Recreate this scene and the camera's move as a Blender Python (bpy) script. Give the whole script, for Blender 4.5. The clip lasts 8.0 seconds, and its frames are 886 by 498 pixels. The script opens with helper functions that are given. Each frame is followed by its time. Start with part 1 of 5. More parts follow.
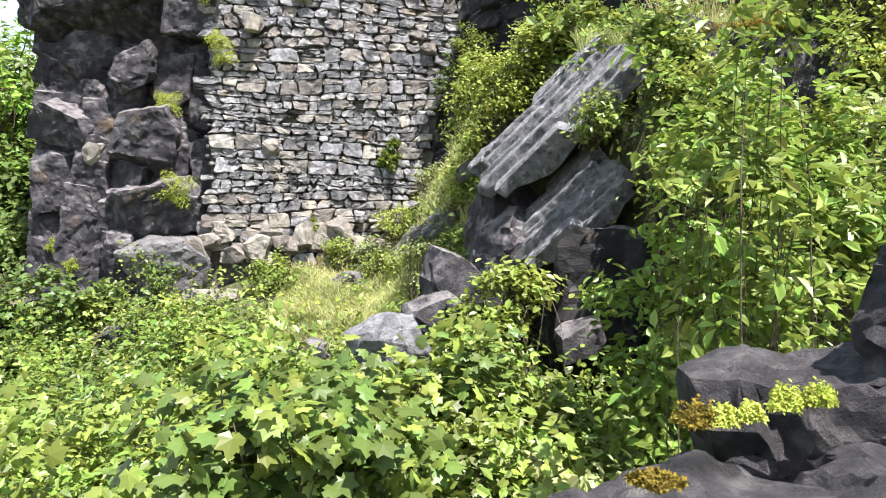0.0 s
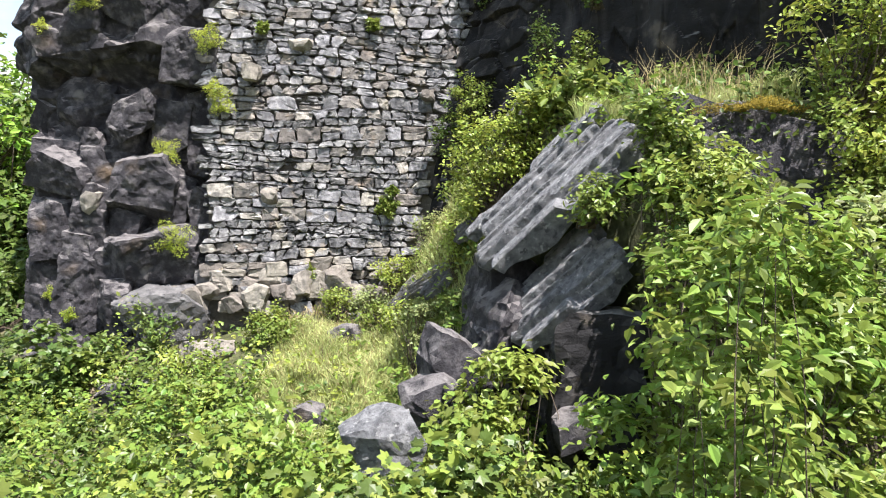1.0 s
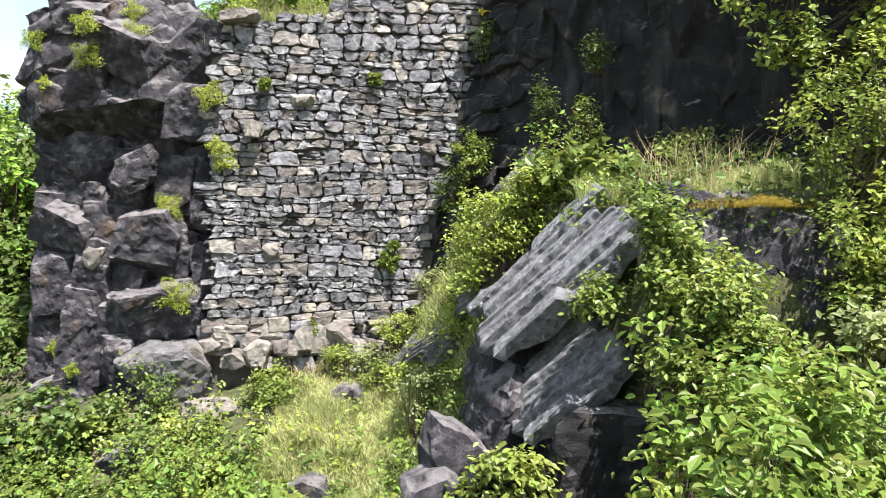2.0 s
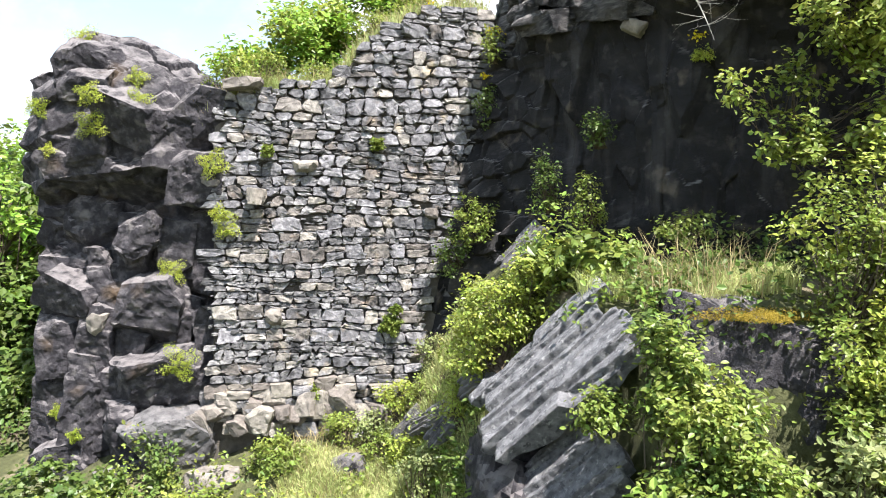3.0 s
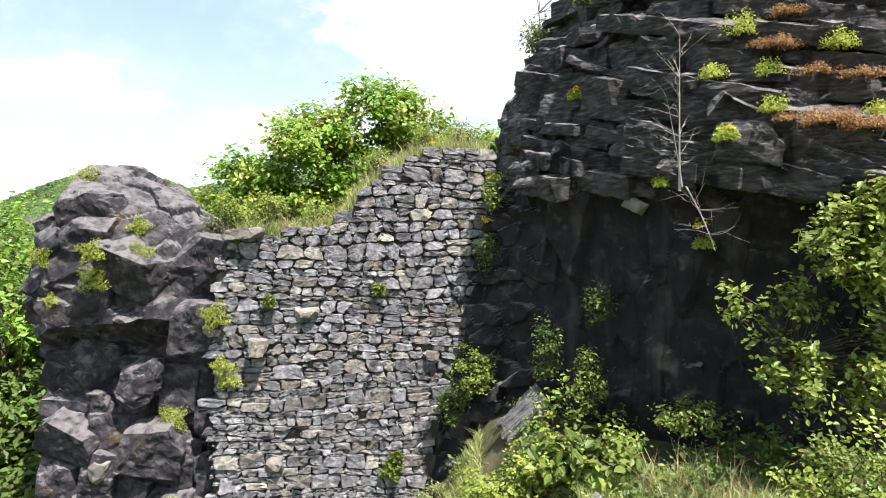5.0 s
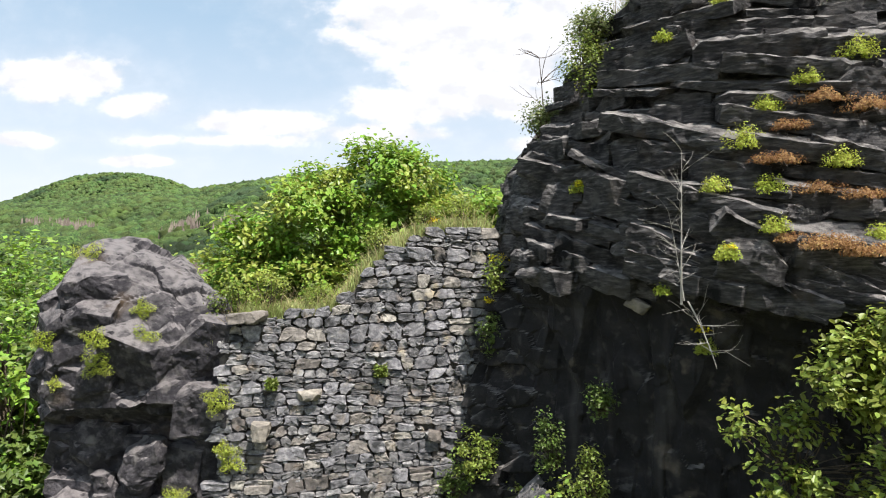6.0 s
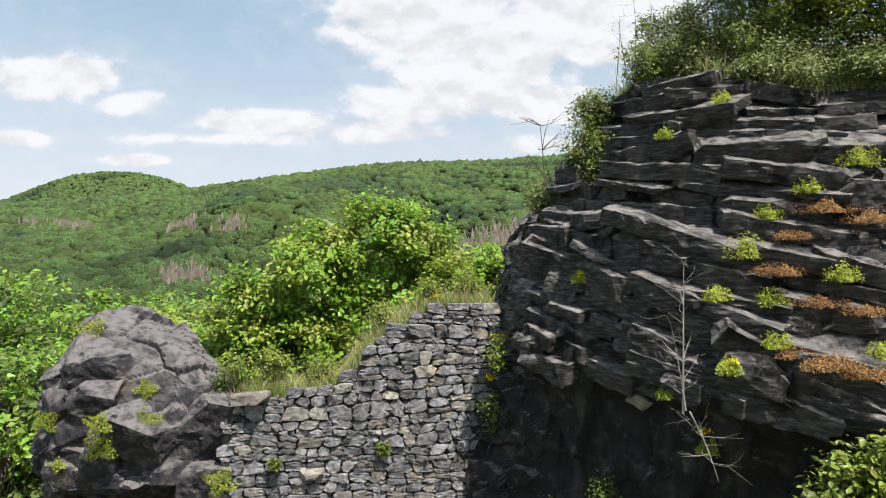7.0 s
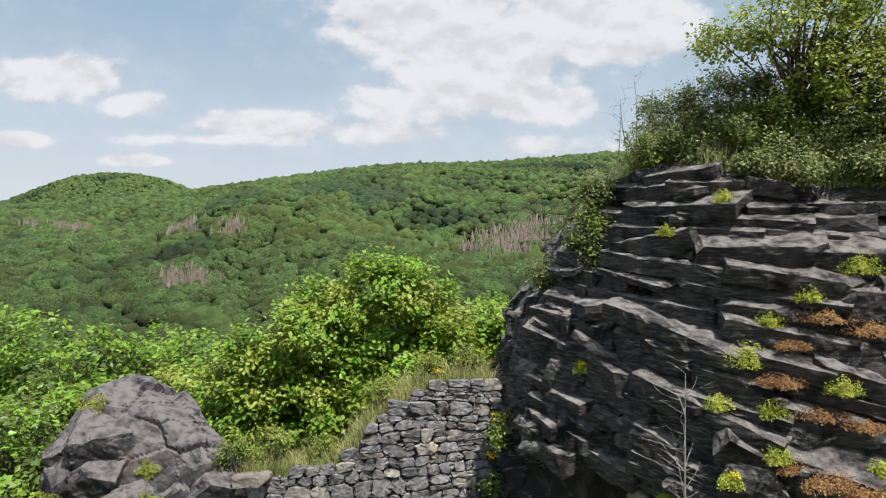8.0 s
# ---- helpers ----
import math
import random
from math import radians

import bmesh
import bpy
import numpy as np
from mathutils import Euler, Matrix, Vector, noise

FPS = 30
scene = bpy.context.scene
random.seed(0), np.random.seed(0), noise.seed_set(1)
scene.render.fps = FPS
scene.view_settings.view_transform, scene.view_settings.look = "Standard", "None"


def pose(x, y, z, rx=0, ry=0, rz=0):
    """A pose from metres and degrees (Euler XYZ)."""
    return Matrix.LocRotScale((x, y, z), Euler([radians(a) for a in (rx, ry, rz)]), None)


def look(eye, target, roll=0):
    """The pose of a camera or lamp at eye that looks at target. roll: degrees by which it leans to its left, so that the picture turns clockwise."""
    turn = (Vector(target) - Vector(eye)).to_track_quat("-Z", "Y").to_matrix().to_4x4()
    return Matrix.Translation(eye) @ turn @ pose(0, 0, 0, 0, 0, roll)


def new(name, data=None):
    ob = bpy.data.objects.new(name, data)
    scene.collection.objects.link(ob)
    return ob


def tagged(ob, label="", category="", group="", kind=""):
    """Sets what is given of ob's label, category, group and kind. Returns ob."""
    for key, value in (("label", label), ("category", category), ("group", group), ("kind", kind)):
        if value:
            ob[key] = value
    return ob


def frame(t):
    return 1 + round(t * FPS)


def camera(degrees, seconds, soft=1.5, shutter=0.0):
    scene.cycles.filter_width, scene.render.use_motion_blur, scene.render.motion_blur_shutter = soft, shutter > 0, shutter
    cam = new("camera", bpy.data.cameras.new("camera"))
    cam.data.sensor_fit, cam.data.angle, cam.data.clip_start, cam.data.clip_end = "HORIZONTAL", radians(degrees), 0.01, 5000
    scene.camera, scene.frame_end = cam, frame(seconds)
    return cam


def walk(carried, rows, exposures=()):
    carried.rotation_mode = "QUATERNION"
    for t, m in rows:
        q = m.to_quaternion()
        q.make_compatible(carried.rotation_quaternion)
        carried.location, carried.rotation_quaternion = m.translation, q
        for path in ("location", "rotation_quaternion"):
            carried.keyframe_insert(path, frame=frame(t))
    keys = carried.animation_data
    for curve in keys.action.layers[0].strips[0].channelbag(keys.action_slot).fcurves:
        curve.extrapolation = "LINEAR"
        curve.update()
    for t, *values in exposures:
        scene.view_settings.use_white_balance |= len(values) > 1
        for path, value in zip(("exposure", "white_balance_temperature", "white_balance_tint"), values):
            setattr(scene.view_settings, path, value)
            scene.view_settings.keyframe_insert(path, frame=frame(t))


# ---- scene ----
from mathutils.bvhtree import BVHTree

cam = camera(69.0, 8.0, soft=1.1)
PATH = [
    (0, (0.072, 0.157, 1.198), (0.059, 2.157, 1.207), -0.0),
    (0.5, (0.125, 0.213, 1.55), (0.107, 2.213, 1.573), 0.1),
    (1, (0.113, 0.181, 2.026), (0.098, 2.181, 2.041), -0.0),
    (1.5, (0.123, 0.164, 2.482), (0.105, 2.164, 2.495), 0.0),
    (3, (0.098, 0.098, 4.147), (0.075, 2.098, 4.17), 0.1),
    (3.5, (0.1, 0.069, 4.692), (0.075, 2.068, 4.714), 0.1),
    (4, (0.099, 0.05, 5.43), (0.074, 2.05, 5.451), 0.2),
    (4.5, (0.089, 0.053, 6.111), (0.066, 2.053, 6.131), 0.2),
    (6, (0.093, 0.011, 8.331), (0.058, 2.011, 8.351), 0.3),
    (6.5, (0.034, -0.028, 9.028), (0.005, 1.972, 9.043), 0.3),
    (7, (0.014, -0.051, 9.805), (-0.015, 1.949, 9.821), 0.3),
    (7.5, (-0.002, -0.057, 10.481), (-0.03, 1.943, 10.498), 0.3),
    (8, (-0.02, -0.083, 11.253), (-0.049, 1.916, 11.271), 0.3),
]
walk(cam, [(t, look(eye, target, roll)) for t, eye, target, roll in PATH],
     exposures=[(0.0, 1.74, 6250, 15), (1.0, 1.55, 6250, 15), (1.5, 1.48, 6250, 15), (3.0, 1.68, 6250, 15), (4.5, 1.44, 6250, 15), (6.0, 0.88, 6420, 13), (7.0, 0.66, 6450, 12), (8.0, 0.46, 6450, 12)])


# ---- light ----
SUN = Vector((0.27, -0.37, 0.89)).normalized()
sun = new("sun", bpy.data.lights.new("sun", "SUN"))
sun.data.energy, sun.data.angle, sun.data.color = 5.0, radians(0.53), (1.0, 0.955, 0.88)
sun.matrix_world = look(SUN * 60, (0, 0, 0))


def build_sky():
    w = bpy.data.worlds.new("sky")
    scene.world = w
    w.use_nodes = True
    nt = w.node_tree
    nt.nodes.clear()
    N, L = nt.nodes.new, nt.links.new

    def math_node(op, a, b=None, clamp=False):
        n = N("ShaderNodeMath")
        n.operation, n.use_clamp = op, clamp
        for k, v in enumerate((a, b)):
            if v is None:
                continue
            if hasattr(v, "links"):
                L(v, n.inputs[k])
            else:
                n.inputs[k].default_value = v
        return n.outputs[0]

    sky = N("ShaderNodeTexSky")
    sky.sky_type, sky.sun_disc = "NISHITA", False
    sky.sun_elevation = math.asin(SUN.z)
    sky.sun_rotation = math.atan2(SUN.x, SUN.y)
    sky.air_density, sky.dust_density, sky.ozone_density = 1.0, 0.6, 1.2
    coord = N("ShaderNodeTexCoord")
    sep = N("ShaderNodeSeparateXYZ")
    L(coord.outputs["Generated"], sep.inputs[0])
    x, y, z = sep.outputs
    # flat cloud deck behind, overhead and beside, seen in perspective
    zz = math_node("MAXIMUM", z, 0.0)
    low = math_node("ADD", zz, 0.16)
    deck = N("ShaderNodeCombineXYZ")
    L(math_node("DIVIDE", x, low), deck.inputs[0])
    L(math_node("DIVIDE", y, low), deck.inputs[1])
    deck.inputs[2].default_value = 3.7

    def cloud_noise(vector, scale, detail, rough):
        n = N("ShaderNodeTexNoise")
        n.inputs["Scale"].default_value, n.inputs["Detail"].default_value, n.inputs["Roughness"].default_value = scale, detail, rough
        L(vector, n.inputs["Vector"])
        return n.outputs["Fac"]

    def ranged(value, lo, hi, to_lo=0.0, to_hi=1.0):
        n = N("ShaderNodeMapRange")
        n.interpolation_type = "SMOOTHSTEP"
        for key, w in (("From Min", lo), ("From Max", hi), ("To Min", to_lo), ("To Max", to_hi)):
            n.inputs[key].default_value = w
        L(value, n.inputs["Value"])
        return n.outputs[0]

    puff = cloud_noise(deck.outputs[0], 0.9, 9.0, 0.58)
    # cumulus ahead: direction (x / y, z / y), half widths, weight
    ahead = math_node("MAXIMUM", y, 0.05)
    u, v = math_node("DIVIDE", x, ahead), math_node("DIVIDE", z, ahead)

    def billow(lift):
        at = N("ShaderNodeCombineXYZ")
        L(u, at.inputs[0])
        L(math_node("MULTIPLY", math_node("ADD", v, lift), 1.5), at.inputs[1])
        at.inputs[2].default_value = 1.9
        return math_node("ADD", math_node("MULTIPLY", cloud_noise(at.outputs[0], 7.0, 10.0, 0.56), 0.7), math_node("MULTIPLY", cloud_noise(at.outputs[0], 22.0, 7.0, 0.55), 0.3))

    here, above = billow(0.0), billow(0.02)
    bank = 0.0
    for cu, cv, ru, rv, k in BANKS:
        du = math_node("POWER", math_node("ABSOLUTE", math_node("MULTIPLY", math_node("ADD", u, -cu), 1 / ru)), 2.0)
        dv = math_node("POWER", math_node("ABSOLUTE", math_node("MULTIPLY", math_node("ADD", v, -cv), 1 / rv)), 2.0)
        one = math_node("MULTIPLY", math_node("EXPONENT", math_node("MULTIPLY", math_node("ADD", du, dv), -1.0)), k)
        bank = math_node("MAXIMUM", one, bank)
    front = math_node("GREATER_THAN", y, 0.05)
    dens = math_node("ADD", bank, math_node("MULTIPLY", math_node("SUBTRACT", here, 0.5), 2.1))
    heap = math_node("MULTIPLY", math_node("ADD", math_node("MULTIPLY", ranged(dens, 0.32, 0.6), 0.78), math_node("MULTIPLY", ranged(dens, -0.15, 0.5), 0.22)), front)
    rest = math_node("MULTIPLY", ranged(puff, 0.52, 0.66), math_node("SUBTRACT", 1.0, front))
    cover = math_node("MAXIMUM", heap, rest)
    # lit crests and greyer undersides
    shade = ranged(math_node("SUBTRACT", here, above), -0.1, 0.06, 0.87, 1.04)
    white = N("ShaderNodeMix")
    white.data_type = "RGBA"
    white.blend_type = "MULTIPLY"
    white.inputs["Factor"].default_value = 1.0
    white.inputs["A"].default_value = (11.0, 11.15, 11.35, 1)
    L(shade, white.inputs["B"])
    haze = N("ShaderNodeMix")
    haze.data_type = "RGBA"
    haze.inputs["Factor"].default_value = 0.55
    haze.inputs["B"].default_value = (7.6, 10.4, 12.4, 1)
    L(sky.outputs[0], haze.inputs["A"])
    # white veil low over the hills
    veil = N("ShaderNodeMix")
    veil.data_type = "RGBA"
    veil.inputs["B"].default_value = (10.3, 10.6, 10.9, 1)
    L(math_node("MULTIPLY", math_node("SUBTRACT", 0.33, zz), 2.7, True), veil.inputs["Factor"])
    L(haze.outputs["Result"], veil.inputs["A"])
    haze = veil
    mix = N("ShaderNodeMix")
    mix.data_type = "RGBA"
    L(math_node("MULTIPLY", cover, 0.95), mix.inputs["Factor"])
    L(haze.outputs["Result"], mix.inputs["A"])
    L(white.outputs["Result"], mix.inputs["B"])
    bg = N("ShaderNodeBackground")
    bg.inputs["Strength"].default_value = 0.053
    L(mix.outputs["Result"], bg.inputs["Color"])
    out = N("ShaderNodeOutputWorld")
    L(bg.outputs[0], out.inputs["Surface"])


BANKS = [(-0.05, 0.36, 0.14, 0.09, 1.1), (0.03, 0.29, 0.16, 0.06, 1.0), (0.24, 0.37, 0.16, 0.075, 1.1), (0.14, 0.235, 0.09, 0.035, 1.0), (-0.05, 0.235, 0.14, 0.04, 0.75), (-0.62, 0.275, 0.13, 0.04, 1.0),
         (-0.5, 0.235, 0.07, 0.025, 0.7), (-0.31, 0.205, 0.13, 0.022, 0.95), (-0.36, 0.18, 0.24, 0.014, 0.6), (-0.5, 0.145, 0.08, 0.01, 0.8), (-0.69, 0.178, 0.06, 0.014, 0.9), (-0.1, 0.187, 0.2, 0.022, 0.7), (0.1, 0.17, 0.2, 0.02, 0.6)]
build_sky()

# ---- materials ----


def material(name, ramp, scale=3.0, rough=0.9, bump=0.4, bump_scale=14.0, island=0.0, detail=8.0, ob_random=0.0, spots=None, translucent=0.0, top=None, stretch=(1, 1, 1), deep=0.04, streaks=None, cover=(0.38, 0.6)):
    """Noise-driven colours with bump; spots: (colour, scale, from, to); top: (colour, amount) that grows on upward
    faces, sunlight put into the colour.
    """
    m = bpy.data.materials.new(name)
    m.use_nodes = True
    nt = m.node_tree
    N, L = nt.nodes.new, nt.links.new
    bsdf = nt.nodes["Principled BSDF"]
    bsdf.inputs["Roughness"].default_value = rough
    bsdf.inputs["Specular IOR Level"].default_value = 0.3
    geo, coord = N("ShaderNodeNewGeometry"), N("ShaderNodeTexCoord")
    mapping = N("ShaderNodeMapping")
    mapping.inputs["Scale"].default_value = stretch
    L(geo.outputs["Position"], mapping.inputs["Vector"])
    n1 = N("ShaderNodeTexNoise")
    n1.inputs["Scale"].default_value, n1.inputs["Detail"].default_value, n1.inputs["Roughness"].default_value = scale, detail, 0.62
    L(mapping.outputs[0], n1.inputs["Vector"])
    cr = N("ShaderNodeValToRGB")
    while len(cr.color_ramp.elements) < len(ramp):
        cr.color_ramp.elements.new(0.5)
    for e, (p, c) in zip(cr.color_ramp.elements, ramp):
        e.position, e.color = p, (*c, 1)
    L(n1.outputs["Fac"], cr.inputs[0])
    col = cr.outputs[0]

    def mixed(kind, fac, a, b):
        n = N("ShaderNodeMix")
        n.data_type, n.blend_type = "RGBA", kind
        for key, v in (("Factor", fac), ("A", a), ("B", b)):
            if hasattr(v, "links"):
                L(v, n.inputs[key])
            else:
                n.inputs[key].default_value = v
        return n.outputs["Result"]

    def ranged(v, lo, hi, to_lo=0.0, to_hi=1.0):
        n = N("ShaderNodeMapRange")
        for key, w in (("From Min", lo), ("From Max", hi), ("To Min", to_lo), ("To Max", to_hi)):
            n.inputs[key].default_value = w
        L(v, n.inputs["Value"])
        return n.outputs[0]

    if spots:
        for c, sc, lo, hi in spots:
            n2 = N("ShaderNodeTexNoise")
            n2.inputs["Scale"].default_value, n2.inputs["Detail"].default_value = sc, 6.0
            L(geo.outputs["Position"], n2.inputs["Vector"])
            col = mixed("MIX", ranged(n2.outputs["Fac"], lo, hi), col, (*c, 1))
    if streaks:
        runs = N("ShaderNodeMapping")
        runs.inputs["Scale"].default_value = (1, 1, 0.13)
        L(geo.outputs["Position"], runs.inputs["Vector"])
        n4 = N("ShaderNodeTexNoise")
        n4.inputs["Scale"].default_value, n4.inputs["Detail"].default_value = streaks[1], 5.0
        L(runs.outputs[0], n4.inputs["Vector"])
        col = mixed("MIX", ranged(n4.outputs["Fac"], 0.55, 0.76, 0.0, streaks[2]), col, (*streaks[0], 1))
    # sunlight painted as a paler colour on upward faces, broken up by noise
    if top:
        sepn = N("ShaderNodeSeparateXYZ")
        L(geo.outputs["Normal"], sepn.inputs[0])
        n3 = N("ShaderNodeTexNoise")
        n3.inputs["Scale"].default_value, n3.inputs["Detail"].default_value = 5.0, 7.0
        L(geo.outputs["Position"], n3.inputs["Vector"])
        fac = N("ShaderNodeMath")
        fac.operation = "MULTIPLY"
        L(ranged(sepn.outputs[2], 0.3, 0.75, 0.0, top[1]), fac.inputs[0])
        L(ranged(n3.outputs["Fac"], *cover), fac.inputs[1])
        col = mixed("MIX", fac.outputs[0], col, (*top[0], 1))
    for amount, source in ((island, "island"), (ob_random, "object")):
        if amount:
            src = geo.outputs["Random Per Island"] if source == "island" else N("ShaderNodeObjectInfo").outputs["Random"]
            hsv = N("ShaderNodeHueSaturation")
            L(ranged(src, 0, 1, 1 - amount, 1 + amount), hsv.inputs["Value"])
            L(ranged(src, 0, 1, 0.5 - 0.05 * amount, 0.5 + 0.05 * amount), hsv.inputs["Hue"])
            L(col, hsv.inputs["Color"])
            col = hsv.outputs[0]
    L(col, bsdf.inputs["Base Color"])
    if bump:
        nb = N("ShaderNodeTexNoise")
        nb.inputs["Scale"].default_value, nb.inputs["Detail"].default_value, nb.inputs["Roughness"].default_value = bump_scale, 10.0, 0.74
        L(mapping.outputs[0], nb.inputs["Vector"])
        b = N("ShaderNodeBump")
        b.inputs["Strength"].default_value, b.inputs["Distance"].default_value = bump, deep
        L(nb.outputs["Fac"], b.inputs["Height"])
        nf = N("ShaderNodeTexNoise")
        nf.inputs["Scale"].default_value, nf.inputs["Detail"].default_value = bump_scale * 5, 4.0
        L(mapping.outputs[0], nf.inputs["Vector"])
        b2 = N("ShaderNodeBump")
        b2.inputs["Strength"].default_value, b2.inputs["Distance"].default_value = 0.5 * bump, 0.3 * deep
        L(nf.outputs["Fac"], b2.inputs["Height"])
        L(b.outputs[0], b2.inputs["Normal"])
        L(b2.outputs[0], bsdf.inputs["Normal"])
    if translucent:
        tr, add = N("ShaderNodeBsdfTranslucent"), N("ShaderNodeMixShader")
        bright = N("ShaderNodeHueSaturation")
        bright.inputs["Value"].default_value, bright.inputs["Saturation"].default_value = 1.45, 1.0
        bright.inputs["Hue"].default_value = 0.485
        L(col, bright.inputs["Color"])
        L(bright.outputs[0], tr.inputs["Color"])
        add.inputs[0].default_value = translucent
        L(bsdf.outputs[0], add.inputs[1])
        L(tr.outputs[0], add.inputs[2])
        L(add.outputs[0], nt.nodes["Material Output"].inputs["Surface"])
    return m


def leaf_mat(name, dark, light, rough=0.4, vary=0.38):
    return material(name, [(0.3, dark), (0.7, light)], scale=1.3, rough=rough, bump=0.0, island=vary, detail=2.0, translucent=0.32)


# top colours of the basalts paint sun on upward facets and ledges
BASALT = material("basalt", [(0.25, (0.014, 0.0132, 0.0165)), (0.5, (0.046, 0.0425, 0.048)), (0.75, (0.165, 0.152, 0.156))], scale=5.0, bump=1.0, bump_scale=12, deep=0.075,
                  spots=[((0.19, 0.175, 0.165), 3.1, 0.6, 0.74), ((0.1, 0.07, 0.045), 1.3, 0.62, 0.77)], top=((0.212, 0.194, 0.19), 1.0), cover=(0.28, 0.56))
# darker basalt: holds the overhang's shade on the cliff; one outcrop rock shares it
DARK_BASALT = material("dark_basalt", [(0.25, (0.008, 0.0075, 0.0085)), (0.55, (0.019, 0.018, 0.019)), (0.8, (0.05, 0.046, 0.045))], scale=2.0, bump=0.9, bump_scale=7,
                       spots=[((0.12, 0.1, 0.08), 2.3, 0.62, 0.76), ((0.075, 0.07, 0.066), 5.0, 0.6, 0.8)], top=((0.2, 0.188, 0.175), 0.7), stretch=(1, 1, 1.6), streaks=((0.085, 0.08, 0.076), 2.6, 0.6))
# stained, weathered basalt, made lighter to hold the sun on the upper ledges
LIT_WEATHERED_BASALT = material("lit_weathered_basalt", [(0.25, (0.009, 0.0088, 0.0098)), (0.5, (0.078, 0.074, 0.075)), (0.72, (0.25, 0.235, 0.224))], scale=5.0, bump=1.0, bump_scale=13, deep=0.1,
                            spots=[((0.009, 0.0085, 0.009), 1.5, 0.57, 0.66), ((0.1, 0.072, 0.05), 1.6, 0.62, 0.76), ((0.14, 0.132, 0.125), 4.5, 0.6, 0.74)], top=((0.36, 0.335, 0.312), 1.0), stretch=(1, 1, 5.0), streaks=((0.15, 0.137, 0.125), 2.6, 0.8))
FIELD_ROCK = material("field_rock", [(0.25, (0.02, 0.019, 0.02)), (0.5, (0.06, 0.055, 0.057)), (0.75, (0.16, 0.147, 0.143))], scale=14, bump=1.0, bump_scale=42, deep=0.03,
                      spots=[((0.15, 0.14, 0.13), 14, 0.6, 0.72), ((0.014, 0.013, 0.013), 5, 0.56, 0.66)])
SLAB_DARK = material("weathered_grey_rock", [(0.25, (0.05, 0.048, 0.05)), (0.5, (0.125, 0.12, 0.12)), (0.78, (0.24, 0.23, 0.222))], scale=5, bump=0.8, bump_scale=14, deep=0.05,
                     spots=[((0.05, 0.048, 0.05), 3.0, 0.58, 0.7), ((0.2, 0.165, 0.12), 2.0, 0.62, 0.76)])
SLAB = material("slab_rock", [(0.25, (0.07, 0.07, 0.075)), (0.48, (0.19, 0.189, 0.197)), (0.78, (0.36, 0.357, 0.356))], scale=8, bump=1.0, bump_scale=22, deep=0.06,
                spots=[((0.1, 0.1, 0.106), 13.0, 0.55, 0.66), ((0.4, 0.396, 0.388), 17.0, 0.6, 0.7)])
STONE = material("wall_stone", [(0.25, (0.062, 0.061, 0.066)), (0.5, (0.198, 0.194, 0.202)), (0.75, (0.43, 0.415, 0.41))], scale=9, bump=1.0, bump_scale=18, ob_random=0.38,
                 spots=[((0.3, 0.25, 0.19), 2.6, 0.6, 0.74), ((0.05, 0.05, 0.052), 3.3, 0.57, 0.68)])
WARM_STONE = material("warm_wall_stone", [(0.25, (0.085, 0.08, 0.077)), (0.5, (0.245, 0.222, 0.198)), (0.75, (0.46, 0.42, 0.37))], scale=9, bump=1.0, bump_scale=18, ob_random=0.36,
                      spots=[((0.38, 0.3, 0.21), 2.6, 0.6, 0.74), ((0.07, 0.068, 0.066), 3.3, 0.58, 0.68)])
CHIPS = material("chip_stone", [(0.25, (0.065, 0.064, 0.068)), (0.5, (0.195, 0.19, 0.19)), (0.75, (0.42, 0.405, 0.39))], scale=9, bump=1.0, bump_scale=18, island=0.42,
                 spots=[((0.32, 0.26, 0.19), 2.6, 0.58, 0.72), ((0.05, 0.05, 0.052), 3.3, 0.57, 0.68)])
PALE_STONE = material("pale_stone", [(0.2, (0.085, 0.078, 0.07)), (0.5, (0.22, 0.196, 0.168)), (0.8, (0.4, 0.36, 0.305))], scale=7, bump=0.9, bump_scale=20, ob_random=0.3)
MORTAR = material("wall_core", [(0.2, (0.04, 0.037, 0.033)), (0.6, (0.12, 0.108, 0.09)), (0.85, (0.24, 0.205, 0.16))], scale=6, bump=0.9, bump_scale=22)
EARTH = material("earth", [(0.2, (0.03, 0.03, 0.014)), (0.5, (0.07, 0.075, 0.03)), (0.8, (0.14, 0.14, 0.06))], scale=6, bump=1.0, bump_scale=18,
                 spots=[((0.2, 0.165, 0.105), 0.8, 0.56, 0.68)])
LEAF = leaf_mat("leaf_green", (0.117, 0.166, 0.029), (0.244, 0.290, 0.060))
LEAF_HAZEL = leaf_mat("leaf_hazel", (0.090, 0.149, 0.023), (0.213, 0.290, 0.053))
LEAF_DEEP = leaf_mat("leaf_deep_green", (0.060, 0.101, 0.021), (0.127, 0.175, 0.040))
LEAF_LIME = leaf_mat("leaf_lime", (0.182, 0.230, 0.029), (0.320, 0.365, 0.074))
LEAF_TREE = leaf_mat("leaf_tree", (0.115, 0.215, 0.024), (0.24, 0.365, 0.05))
LEAF_DUSTY = leaf_mat("leaf_dusty", (0.156, 0.190, 0.067), (0.281, 0.310, 0.126))
SEDUM = leaf_mat("sedum_yellow_green", (0.24, 0.3, 0.03), (0.43, 0.47, 0.09), rough=0.7)
RUSSET = leaf_mat("sedum_russet", (0.2, 0.105, 0.045), (0.4, 0.25, 0.11), rough=0.8)
MOSS = material("moss", [(0.3, (0.2, 0.15, 0.015)), (0.7, (0.42, 0.3, 0.03))], scale=9, bump=1.0, bump_scale=45)
GRASS = leaf_mat("grass_blade", (0.23, 0.275, 0.085), (0.44, 0.465, 0.2), rough=0.6)
STRAW = leaf_mat("dry_grass", (0.3, 0.24, 0.12), (0.48, 0.4, 0.22), rough=0.8)
